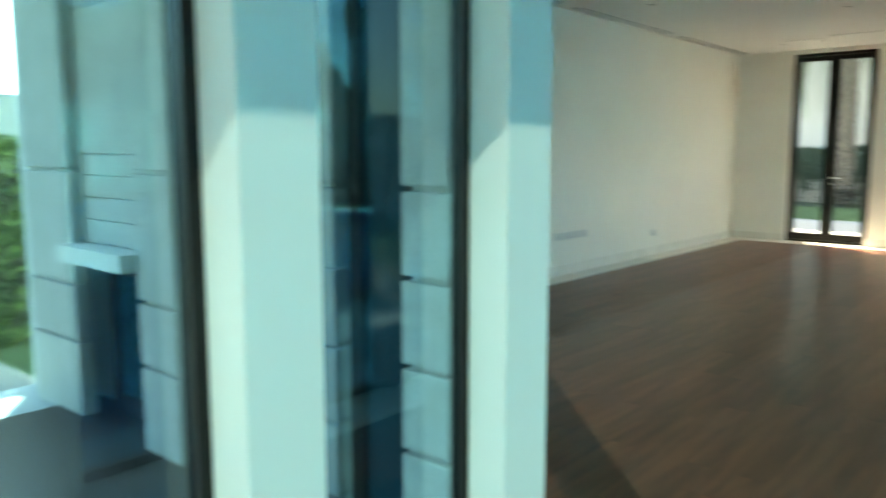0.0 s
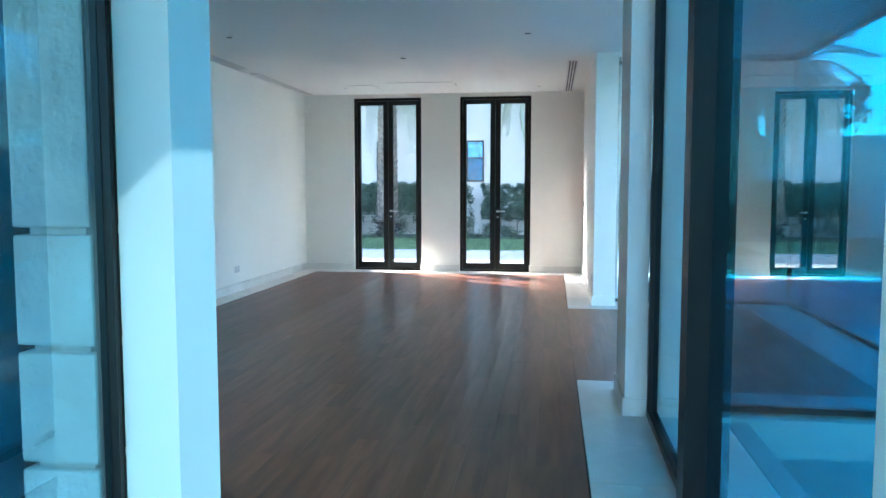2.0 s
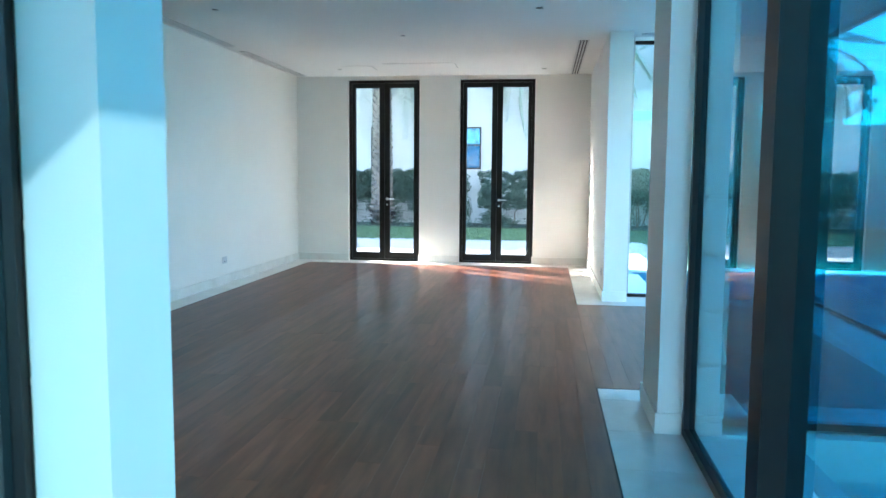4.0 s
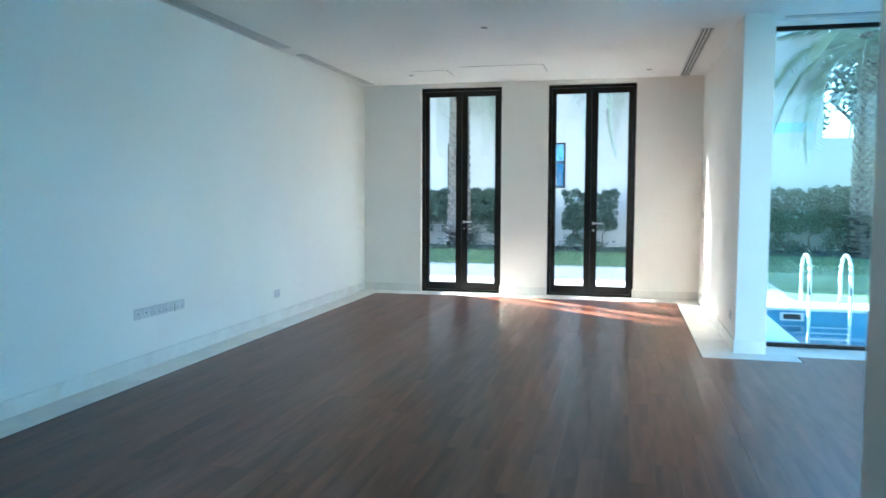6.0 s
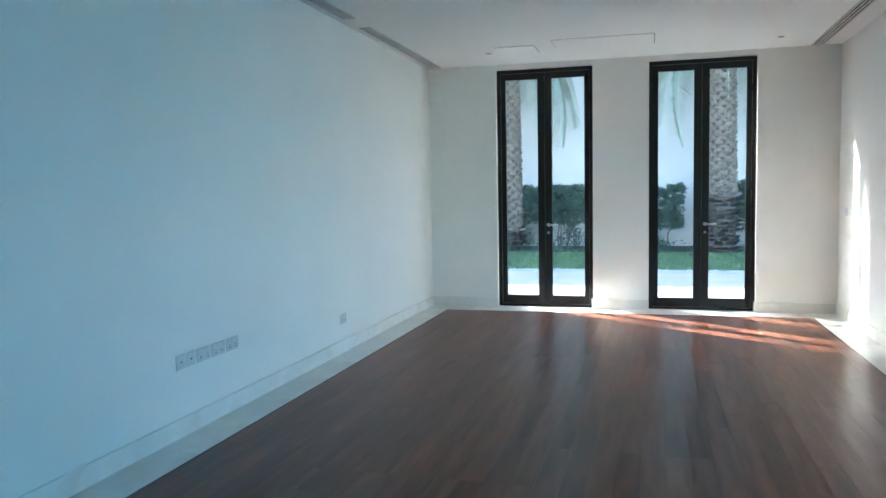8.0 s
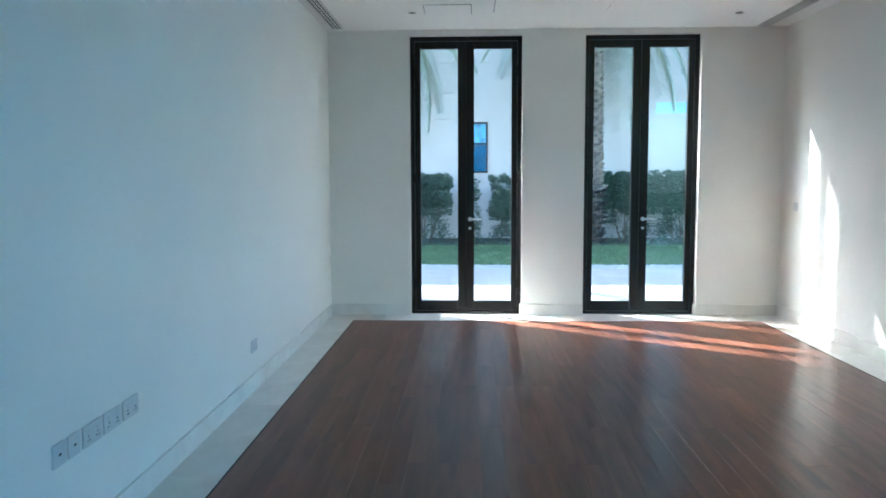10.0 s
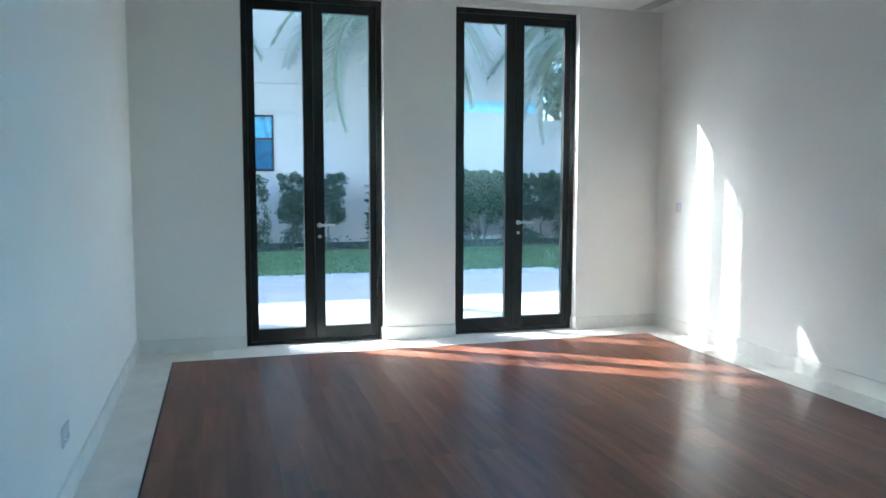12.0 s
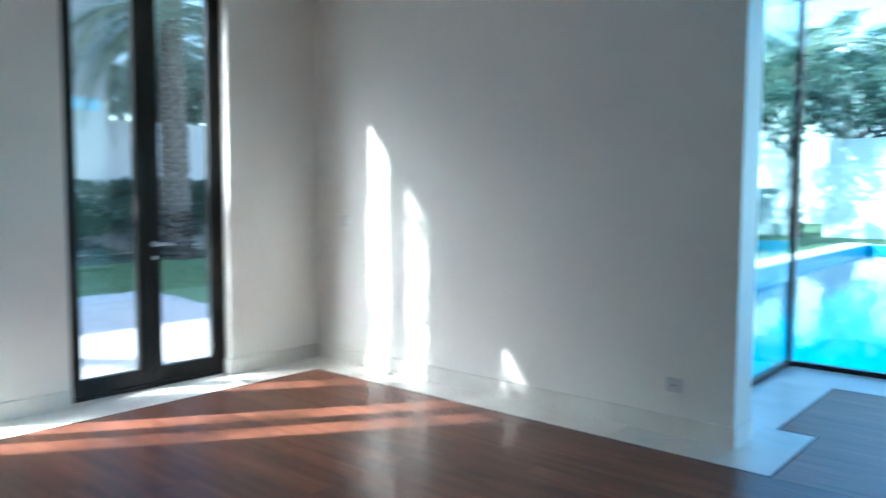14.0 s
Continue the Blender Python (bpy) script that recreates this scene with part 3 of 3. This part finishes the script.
def leaf_cloud(count, size, shape):
    """Small folded leaves at random places that shape(u) gives, as one mesh."""
    verts, faces = [], []
    for _ in range(count):
        c = np.array(shape())
        a = rng.normal(size=3)
        a /= np.linalg.norm(a)
        b = np.cross(a, rng.normal(size=3))
        b /= np.linalg.norm(b)
        s = size * rng.uniform(0.6, 1.3)
        k = len(verts)
        verts += [c - a * s, c + b * s * 0.42, c + a * s, c - b * s * 0.42]
        faces.append((k, k + 1, k + 2, k + 3))
    me = bpy.data.meshes.new("leaves")
    me.from_pydata([tuple(v) for v in verts], [], faces)
    return me


def shrub(kind, width, low, top, depth, count, mat, at, label):
    """Thin stems that carry a leafy, uneven crown from low to top."""
    g = thing("shrub", label, "shrub", at, "shrubs along the garden wall")
    for k in range(5):
        bm = bmesh.new()
        x = rng.uniform(-width * 0.3, width * 0.3)
        p = Vector((x * 0.4, 0, 0))
        for j in range(4):
            q = Vector((x * (0.4 + 0.25 * (j + 1)) + rng.normal() * 0.04, rng.normal() * 0.05, (low + 0.3) * (j + 1) / 4))
            rod(bm, p, q, 0.022 - j * 0.003, 0.018 - j * 0.003, n=6)
            p = q
        part("stem", bm, STEM, g)
    blobs = [(rng.uniform(-width / 2, width / 2), rng.uniform(-depth / 2, depth / 2), top - 0.10 - (top - low - 0.1) * rng.random() ** 1.25, rng.uniform(0.07, 0.14)) for _ in range(int(30 + width * 100))]
    clumps = [Vector((rng.uniform(-0.4, 0.4) * width, 0, rng.uniform(0.1, low + 0.1))) for _ in range(int(4 + 7 * width))]

    def shape():
        u = rng.random()
        if u < 0.12:
            c = clumps[rng.integers(len(clumps))]
            return c.x + rng.normal() * 0.09, c.y + rng.normal() * 0.07, max(0.05, c.z + rng.normal() * 0.10)
        if u < 0.24:
            return rng.uniform(-0.52, 0.52) * width, rng.normal() * 0.12, low + 0.35 - 0.6 * low * rng.random() ** 1.5
        x, y, z, r = blobs[rng.integers(len(blobs))]
        d = rng.normal(size=3)
        d = d / np.linalg.norm(d) * r * rng.uniform(0.5, 1.0)
        return x + d[0], y + d[1] * 0.8, min(z + d[2], top + rng.normal() * 0.02)
    me = leaf_cloud(int(count * 4.6), 0.034, shape)
    me.materials.append(mat)
    ob = new("crown", me)
    ob.parent = g
    return g


HEDGE_Y = 11.9
SHRUB = "leafy dark green shrub with bare thin stems by the garden wall"
base = [shrub(0, 1.5, 0.95, 1.86, 0.6, 4600, LEAF, (0.28, HEDGE_Y, GL), SHRUB),
        shrub(0, 1.55, 0.60, 1.84, 0.6, 3600, LEAF, (2.83, HEDGE_Y, GL), SHRUB),
        shrub(0, 0.40, 0.05, 1.80, 0.25, 560, LEAF_MID, (1.56, HEDGE_Y - 0.2, GL), "thin bright green shrub with sparse leaves by the garden wall")]
for i, (k, x, s) in enumerate(((0, -1.12, 1.0), (0, -2.50, 0.98), (0, -3.9, 1.0), (0, -5.3, 1.0), (0, 5.65, 1.02), (0, 7.05, 1.03), (1, 8.45, 1.03), (0, 9.9, 1.04), (0, 11.3, 1.02), (1, 12.7, 1.03))):
    copy_thing(base[k], pose(x, HEDGE_Y + 0.1 * math.sin(i * 2.1), GL, 0, 0, 180 * (i % 2)) @ Matrix.Diagonal((1, 1, s, 1)))


def hedge(name, x0, x1, y0, y1, top, count, mat=None, east=False, label="dense clipped dark green hedge beyond the pool"):
    g = thing(name, label, "hedge", (0, 0, GL))
    # dark box added so the gaps between the leaves look shaded
    part("dark_core", box((x0 + 0.22, x1 - 0.22, y0 + 0.22, y1 - 0.22, 0, top - 0.3)), SOIL_AND_SHADE, g)

    def shape():
        f = rng.integers(3)
        x, y, z = rng.uniform(x0, x1), rng.uniform(y0, y1), rng.uniform(0, top)
        if f == 0:
            y = y0 + abs(rng.normal()) * 0.1
        elif f == 1:
            z = top - abs(rng.normal()) * 0.08
        else:
            x = x1 - abs(rng.normal()) * 0.1 if east else x0 + abs(rng.normal()) * 0.1
        return x, y, z
    me = leaf_cloud(count, 0.06, shape)
    me.materials.append(mat or LEAF)
    new("leaves", me).parent = g


hedge("hedge", 19.0, 27.5, 3.0, 4.0, 1.75, 16000)
hedge("hedge", -3.2, -2.0, -13.2, -10.0, 1.75, 14000, LEAF_LIGHT, True, "leafy bright green hedge in the courtyard")


def frond_mesh(length, droop, leaflets=50):
    """A curved midrib with two rows of narrow hanging leaflets."""
    verts, faces = [], []
    pts = []
    for i in range(15):
        u = i / 14
        pts.append(Vector((length * (u - 0.18 * u * u * droop), 0, length * (0.38 * u - droop * 0.95 * u * u))))
    for i in range(14):
        w = 0.015 * (1 - i / 15)
        k = len(verts)
        a, b = pts[i], pts[i + 1]
        verts += [a + Vector((0, -w, 0)), a + Vector((0, w, 0)), b + Vector((0, w * 0.9, 0)), b + Vector((0, -w * 0.9, 0)), a + Vector((0, 0, -w)), b + Vector((0, 0, -w))]
        faces += [(k, k + 1, k + 2, k + 3), (k, k + 4, k + 5, k + 3), (k + 1, k + 4, k + 5, k + 2)]
    for i in range(leaflets):
        u = 0.14 + 0.85 * i / leaflets
        j = min(int(u * 14), 13)
        p = pts[j].lerp(pts[j + 1], u * 14 - j)
        along = (pts[j + 1] - pts[j]).normalized()
        ln = 0.52 * math.sin(math.pi * (0.16 + 0.78 * u)) + 0.12
        for side in (-1, 1):
            out = Vector((along.x * 0.5, side, along.z * 0.5 - 0.06 + rng.normal() * 0.10)).normalized()
            tip = p + out * ln * rng.uniform(0.85, 1.1) + Vector((0, 0, -0.10 * ln))
            mid = p + out * ln * 0.5
            wv = Vector((0.010, 0, 0.005))
            k = len(verts)
            verts += [p - wv, mid - wv * 1.1, tip, mid + wv * 1.1, p + wv]
            faces.append((k, k + 1, k + 2, k + 3, k + 4))
    me = bpy.data.meshes.new("frond")
    me.from_pydata([tuple(v) for v in verts], [], faces)
    me.materials.append(FROND)
    return me


FRONDS = [frond_mesh(3.0, 0.55, 64), frond_mesh(3.0, 0.85, 64), frond_mesh(3.0, 1.0, 64), frond_mesh(2.5, 0.2)]


def palm(x, y, height, radius, label, lean=0.0, dark=1.0, count=40, scale=1.12):
    g = thing("palm_tree", label, "palm tree", (x, y, GL), "tall palm trees in the garden")
    bm = bmesh.new()
    rings = int(height / 0.11)
    bmesh.ops.create_cone(bm, cap_ends=True, segments=14, radius1=radius * 1.15, radius2=radius * 0.8, depth=height, matrix=Matrix.Translation((0, 0, height / 2)))
    part("trunk", bm, BARK_CORE, g)
    for name, mat, first, last in (("bark_scales", BARK_DARK, 0, int(dark / 0.11)), ("bark_scales", BARK, int(dark / 0.11), rings)):
        verts, faces = [], []
        scales(verts, faces, first, last, height, radius, dark)
        me = bpy.data.meshes.new("scales")
        me.from_pydata([tuple(v) for v in verts], [], faces)
        me.materials.append(mat)
        new(name, me).parent = g
    for i in range(count):
        u = i / count
        me = FRONDS[3] if u < 0.2 else FRONDS[0] if u < 0.45 else FRONDS[1] if u < 0.75 else FRONDS[2]
        ob = new("frond", me)
        ob.parent = g
        ob.matrix_basis = pose(0, 0, height - 0.1 - 0.3 * u, 0, -38 + 74 * u + rng.normal() * 5, i * 137.5) @ Matrix.Diagonal((scale, scale, scale, 1))
    return g


def scales(verts, faces, first, last, height, radius, dark):
    """Old leaf bases in rings round a trunk."""
    for i in range(first, last):
        z = i * 0.11
        low = z < dark
        r = radius * (1.16 - 0.34 * z / height) * (1.12 if low else 1.0)
        m = (11 if low else 8) if radius > 0.2 else 6
        for j in range(m):
            a = 2 * math.pi * (j + 0.5 * (i % 2)) / m + rng.normal() * 0.07
            out = rng.uniform(0.03, 0.17) if low else rng.uniform(0.035, 0.065)
            ca, sa = math.cos(a), math.sin(a)
            t = Vector((-sa, ca, 0)) * (math.pi * r / m * 0.88)
            c = Vector((ca * r * 0.86, sa * r * 0.86, z - 0.02))
            rise = rng.uniform(-0.06, 0.12) if low else rng.uniform(0.10, 0.15)
            tip = Vector((ca * (r + out), sa * (r + out), z + rise))
            mid = Vector((ca * (r * 0.95 + out), sa * (r * 0.95 + out), z + rise * 0.55))
            k = len(verts)
            verts += [c - t, c + t, mid + t, tip + t * 0.5, tip - t * 0.5, mid - t, Vector((ca * r * 0.82, sa * r * 0.82, z + rise))]
            faces += [(k, k + 1, k + 2, k + 5), (k + 5, k + 2, k + 3, k + 4), (k + 4, k + 3, k + 6), (k, k + 5, k + 4, k + 6), (k + 1, k + 6, k + 3, k + 2)]


palm(4.53, 11.2, 6.3, 0.32, "tall palm tree with shaggy dark base by the hedge", dark=1.5)
palm(10.0, 11.2, 5.9, 0.27, "tall palm tree with rough brown trunk by the high wall", dark=1.2)
palm(-1.03, 11.5, 6.2, 0.28, "tall palm tree with rough trunk on the lawn by the hedge", dark=0.6)
palm(-4.6, 5.2, 8.0, 0.22, "palm tree with spreading fronds beside the patio", count=15)
palm(30.5, 3.5, 6.5, 0.25, "palm tree behind the far end of the pool")
palm(12.5, 16.0, 6.0, 0.22, "palm tree behind the high garden wall")


def tree(x, y, height, spread, count, label):
    """A tapered trunk that forks, with clumps of leaves."""
    g = thing("tree", label, "tree", (x, y, GL), "leafy trees round the garden")
    bm = rod(bmesh.new(), (0, 0, 0), (0, 0, height * 0.45), 0.22, 0.15, n=10)
    tips = []
    for k in range(6):
        a = k * 1.05 + rng.uniform(-0.2, 0.2)
        tip = Vector((math.cos(a) * spread * 0.55, math.sin(a) * spread * 0.55, height * rng.uniform(0.65, 0.85)))
        rod(bm, (0, 0, height * 0.42), tip, 0.10, 0.04, n=7)
        tips.append(tip)
    part("trunk", bm, STEM, g)
    blobs = []
    for k in range(26):
        t = tips[k % 6]
        blobs.append((t.x + rng.normal() * spread * 0.3, t.y + rng.normal() * spread * 0.3, t.z + rng.normal() * height * 0.10, rng.uniform(0.35, 0.9) * spread * 0.32))

    def shape():
        x0, y0, z0, r0 = blobs[rng.integers(len(blobs))]
        d = rng.normal(size=3)
        d = d / np.linalg.norm(d) * r0 * rng.uniform(0.45, 1.0)
        return x0 + d[0], y0 + d[1], z0 + d[2]
    me = leaf_cloud(count, 0.11, shape)
    me.materials.append(TREE_LEAF)
    new("crown", me).parent = g
    return g


garden_tree = tree(24.5, 7.0, 6.2, 3.2, 6500, "leafy dark green tree behind the pool hedge")
tall_tree = tree(30.5, -2.0, 7.0, 3.6, 6500, "leafy dark green tree behind the far end of the pool")
for k, (x, y, turn, s) in enumerate(((28.5, 5.5, 40, 1.0), (33.0, 2.0, 120, 1.1), (34.0, -6.5, 200, 1.15), (29.5, -9.5, 80, 0.95), (33.0, -13.0, 300, 1.1), (20.0, 15.8, 160, 1.0),
                                    (12.2, 16.5, 250, 1.15), (26.5, 16.0, 20, 1.1), (38.0, -1.0, 10, 1.4), (37.0, 8.0, 60, 1.4), (38.5, -11.0, 100, 1.4))):
    copy_thing((garden_tree, tall_tree)[k % 2], pose(x, y, GL, 0, 0, turn) @ Matrix.Diagonal((s, s, s, 1)))


def scatter(name, count, mat, maker, label):
    verts, faces = [], []
    for _ in range(count):
        v, f = maker()
        k = len(verts)
        verts += v
        faces += [tuple(i + k for i in q) for q in f]
    me = bpy.data.meshes.new(name)
    me.from_pydata(verts, [], faces)
    me.materials.append(mat)
    return tagged(new(name, me), label, kind="stuff")


OCTA = [(0, 2, 4), (2, 1, 4), (1, 3, 4), (3, 0, 4), (2, 0, 5), (1, 2, 5), (3, 1, 5), (0, 3, 5)]


def pebble_in(x0, x1, y0, y1, ground=GL):
    def maker():
        x, y, s = rng.uniform(x0, x1), rng.uniform(y0, y1), rng.uniform(0.03, 0.06)
        a, b, c = s * rng.uniform(0.8, 1.4), s * rng.uniform(0.7, 1.2), s * 0.6
        z = ground + c * 0.6
        return [(x + a, y + s * 0.2, z), (x - a, y - s * 0.2, z), (x, y + b, z), (x + s * 0.1, y - b, z), (x, y, z + c), (x, y, z - c)], OCTA
    return maker


scatter("pebbles", 9500, PEBBLE, pebble_in(-5, 6.5, 4.93, 6.15), "loose grey river pebbles edging the lawn")
scatter("pebbles", 1100, PEBBLE, pebble_in(6.08, 6.42, 0.7, 4.95), "loose grey river pebbles edging the patio")
scatter("gravel", 2600, PEBBLE, pebble_in(-2.0, 3.0, -15.5, -12.2, G), "loose grey gravel in the courtyard")


def blade_in(x0, x1, y0, y1):
    def maker():
        x, y, h = rng.uniform(x0, x1), rng.uniform(y0, y1), rng.uniform(0.03, 0.075)
        a = rng.uniform(0, 6.28)
        dx, dy = math.cos(a) * 0.008, math.sin(a) * 0.008
        lx, ly = rng.normal() * 0.02, rng.normal() * 0.02
        z = GL
        return [(x - dx, y - dy, z), (x + dx, y + dy, z), (x + lx, y + ly, z + h)], [(0, 1, 2)]
    return maker


scatter("grass", 34000, BLADE, blade_in(-3, 9.5, 6.10, 10.9), "short green lawn grass")
me = leaf_cloud(5200, 0.04, lambda: (rng.uniform(-5, 11), 11.05 + abs(rng.normal()) * 0.12, GL + 0.02 + 0.14 * rng.random() ** 1.5 * (1.2 + math.sin(rng.uniform(0, 6.28)))))
me.materials.append(LEAF)
tagged(new("ground_cover", me), "low dark green edging plants along the bed", kind="stuff")
structure("hedge_bed", box((-8.7, 30, 11.0, WY - 0.01, GL - 0.05, GL + 0.03)), SOIL_AND_SHADE, "dark planting bed below the shrubs")
structure("court_gravel_bed", box((-6.0, 3.15, -16.4, -12.105, G - 0.2, G + 0.0)), SAND, "sandy planting bed in the courtyard")
structure("court_paving", box((-2.0, 3.15, -12.1, -11.25, G - 0.2, G + 0.02)), PAVER, "pale paving along the courtyard wall")


# ---- laid pieces: paving, marble, planks ----
def laid(name, parent, mat, rects, lx, ly, z0, z1, gap, stagger=0.0):
    """Alike slabs that fill rectangles; slabs of one size share a mesh."""
    shapes = {}
    for rx0, rx1, ry0, ry1 in rects:
        nx, ny = max(1, round((rx1 - rx0) / lx)), max(1, round((ry1 - ry0) / ly))
        sx, sy = (rx1 - rx0) / nx, (ry1 - ry0) / ny
        key = (round(sx, 4), round(sy, 4))
        if key not in shapes:
            bm = box((-sx / 2 + gap, sx / 2 - gap, -sy / 2 + gap, sy / 2 - gap, z0, z1))
            shapes[key] = bpy.data.meshes.new(name)
            bm.to_mesh(shapes[key])
            bm.free()
            shapes[key].materials.append(mat)
        for i in range(nx):
            for j in range(ny):
                ob = new(name, shapes[key])
                ob.parent = parent
                ob.location = (rx0 + (i + 0.5) * sx, ry0 + (j + 0.5) * sy, 0)


patio = structure("patio", box((-8, PATIO_X, T_OUT, PATIO_Y, G - 0.2, G - 0.022)), PAVER, "pale paved terrace in sun and shade")
laid("paving_slab", patio, PAVER, [(-3, PATIO_X, T_OUT + 0.01, PATIO_Y)], 0.6, 0.6, G - 0.021, G, 0.0015)
structure("patio_far", box((-8, -3.01, T_OUT, PATIO_Y, G - 0.021, G)), PAVER)

floor = structure("floor", box((0.299, 4.562, -16.4, -0.368, -0.021, -0.003), (4.562, 5.405, -7.358, -3.905, -0.021, -0.003), (5.405, 6.697, -7.558, -3.684, -0.021, -0.003)), WOOD_BED, "dark red-brown polished plank floor with cream marble border")
# marble border
marble_rects = [(0.0, 0.296, -10.74, -0.364), (0.0, XR, -0.364, 0.0), (L0, R0, 0.0, T_OUT), (L1, R1, 0.0, T_OUT), (4.566, XR, Y_END, -0.364),
                (4.566, 5.400, -3.901, Y_END), (5.400, 5.12 + 2.15, -3.679, BAY[1]), (5.14, 5.400, Y_END, BAY[1]), (6.700, BAY[2], BAY[0], -3.679),
                (4.566, 5.400, -7.62, -7.361), (5.400, 6.700, BAY[0], -7.561), (4.877, 5.400, BAY[0], -7.62), (4.566, XR, PIER[0], -7.62), (4.566, XG, -16.4, PIER[0]),
                (0.0, XC, Y_NEAR, -10.74), (XC, 3.72, -16.4, -10.74)]
laid("marble_tile", floor, MARBLE, marble_rects, 0.6, 0.6, -0.021, 0.0, 0.0012)
part("edge_strip", box((0.297, 0.305, -10.74, -0.374, -0.02, 0.001), (0.297, 4.566, -0.373, -0.365, -0.02, 0.001), (4.557, 4.565, -3.901, -0.374, -0.02, 0.001),
                       (4.566, 5.400, -3.910, -3.902, -0.02, 0.001), (5.401, 5.409, -3.910, -3.680, -0.02, 0.001), (5.410, 6.699, -3.688, -3.680, -0.02, 0.001),
                       (6.691, 6.699, -7.560, -3.689, -0.02, 0.001), (4.557, 5.4, -7.360, -7.352, -0.02, 0.001), (4.557, 4.565, -16.4, -7.361, -0.02, 0.001)), DARK, floor)

# planks
PW = 0.128
plank_mesh = {}
rows_r = random.Random(3)


def plank_runs(x0, x1, y0, y1):
    n = max(1, round((x1 - x0) / PW))
    w = (x1 - x0) / n
    for i in range(n):
        y = y1
        first = rows_r.choice((0.45, 0.75, 1.05, 1.35))
        while y > y0 + 0.01:
            ln = min(first, y - y0)
            if y - ln - y0 < 0.25:
                ln = y - y0
            yield x0 + (i + 0.5) * w, y - ln / 2, w, ln
            y -= ln
            first = 1.5


def plank(parent, x, y, w, ln):
    key = (round(w, 4), round(ln, 3))
    if key not in plank_mesh:
        bm = box((-w / 2 + 0.0004, w / 2 - 0.0004, -ln / 2 + 0.0004, ln / 2 - 0.0004, -0.010, 0.0))
        me = bpy.data.meshes.new("plank")
        bm.to_mesh(me)
        bm.free()
        me.materials.append(WOOD)
        plank_mesh[key] = me
    ob = new("plank", plank_mesh[key])
    ob.parent = parent
    ob.matrix_basis = pose(x, y, 0.0, rows_r.uniform(-0.03, 0.03), rows_r.uniform(-0.22, 0.22))


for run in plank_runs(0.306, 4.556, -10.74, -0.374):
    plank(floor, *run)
bm = bmesh.new()
for rect in ((4.558, 5.410, -7.351, -3.911), (5.411, 6.690, -7.551, -3.689), (3.721, 4.556, -16.4, -10.741)):
    for x, y, w, ln in plank_runs(*rect):
        box((x - w / 2 + 0.0004, x + w / 2 - 0.0004, y - ln / 2 + 0.0004, y + ln / 2 - 0.0004, -0.014, 0.0), bm=bm)
tagged(part("planks", bm, WOOD, floor), kind="stuff")
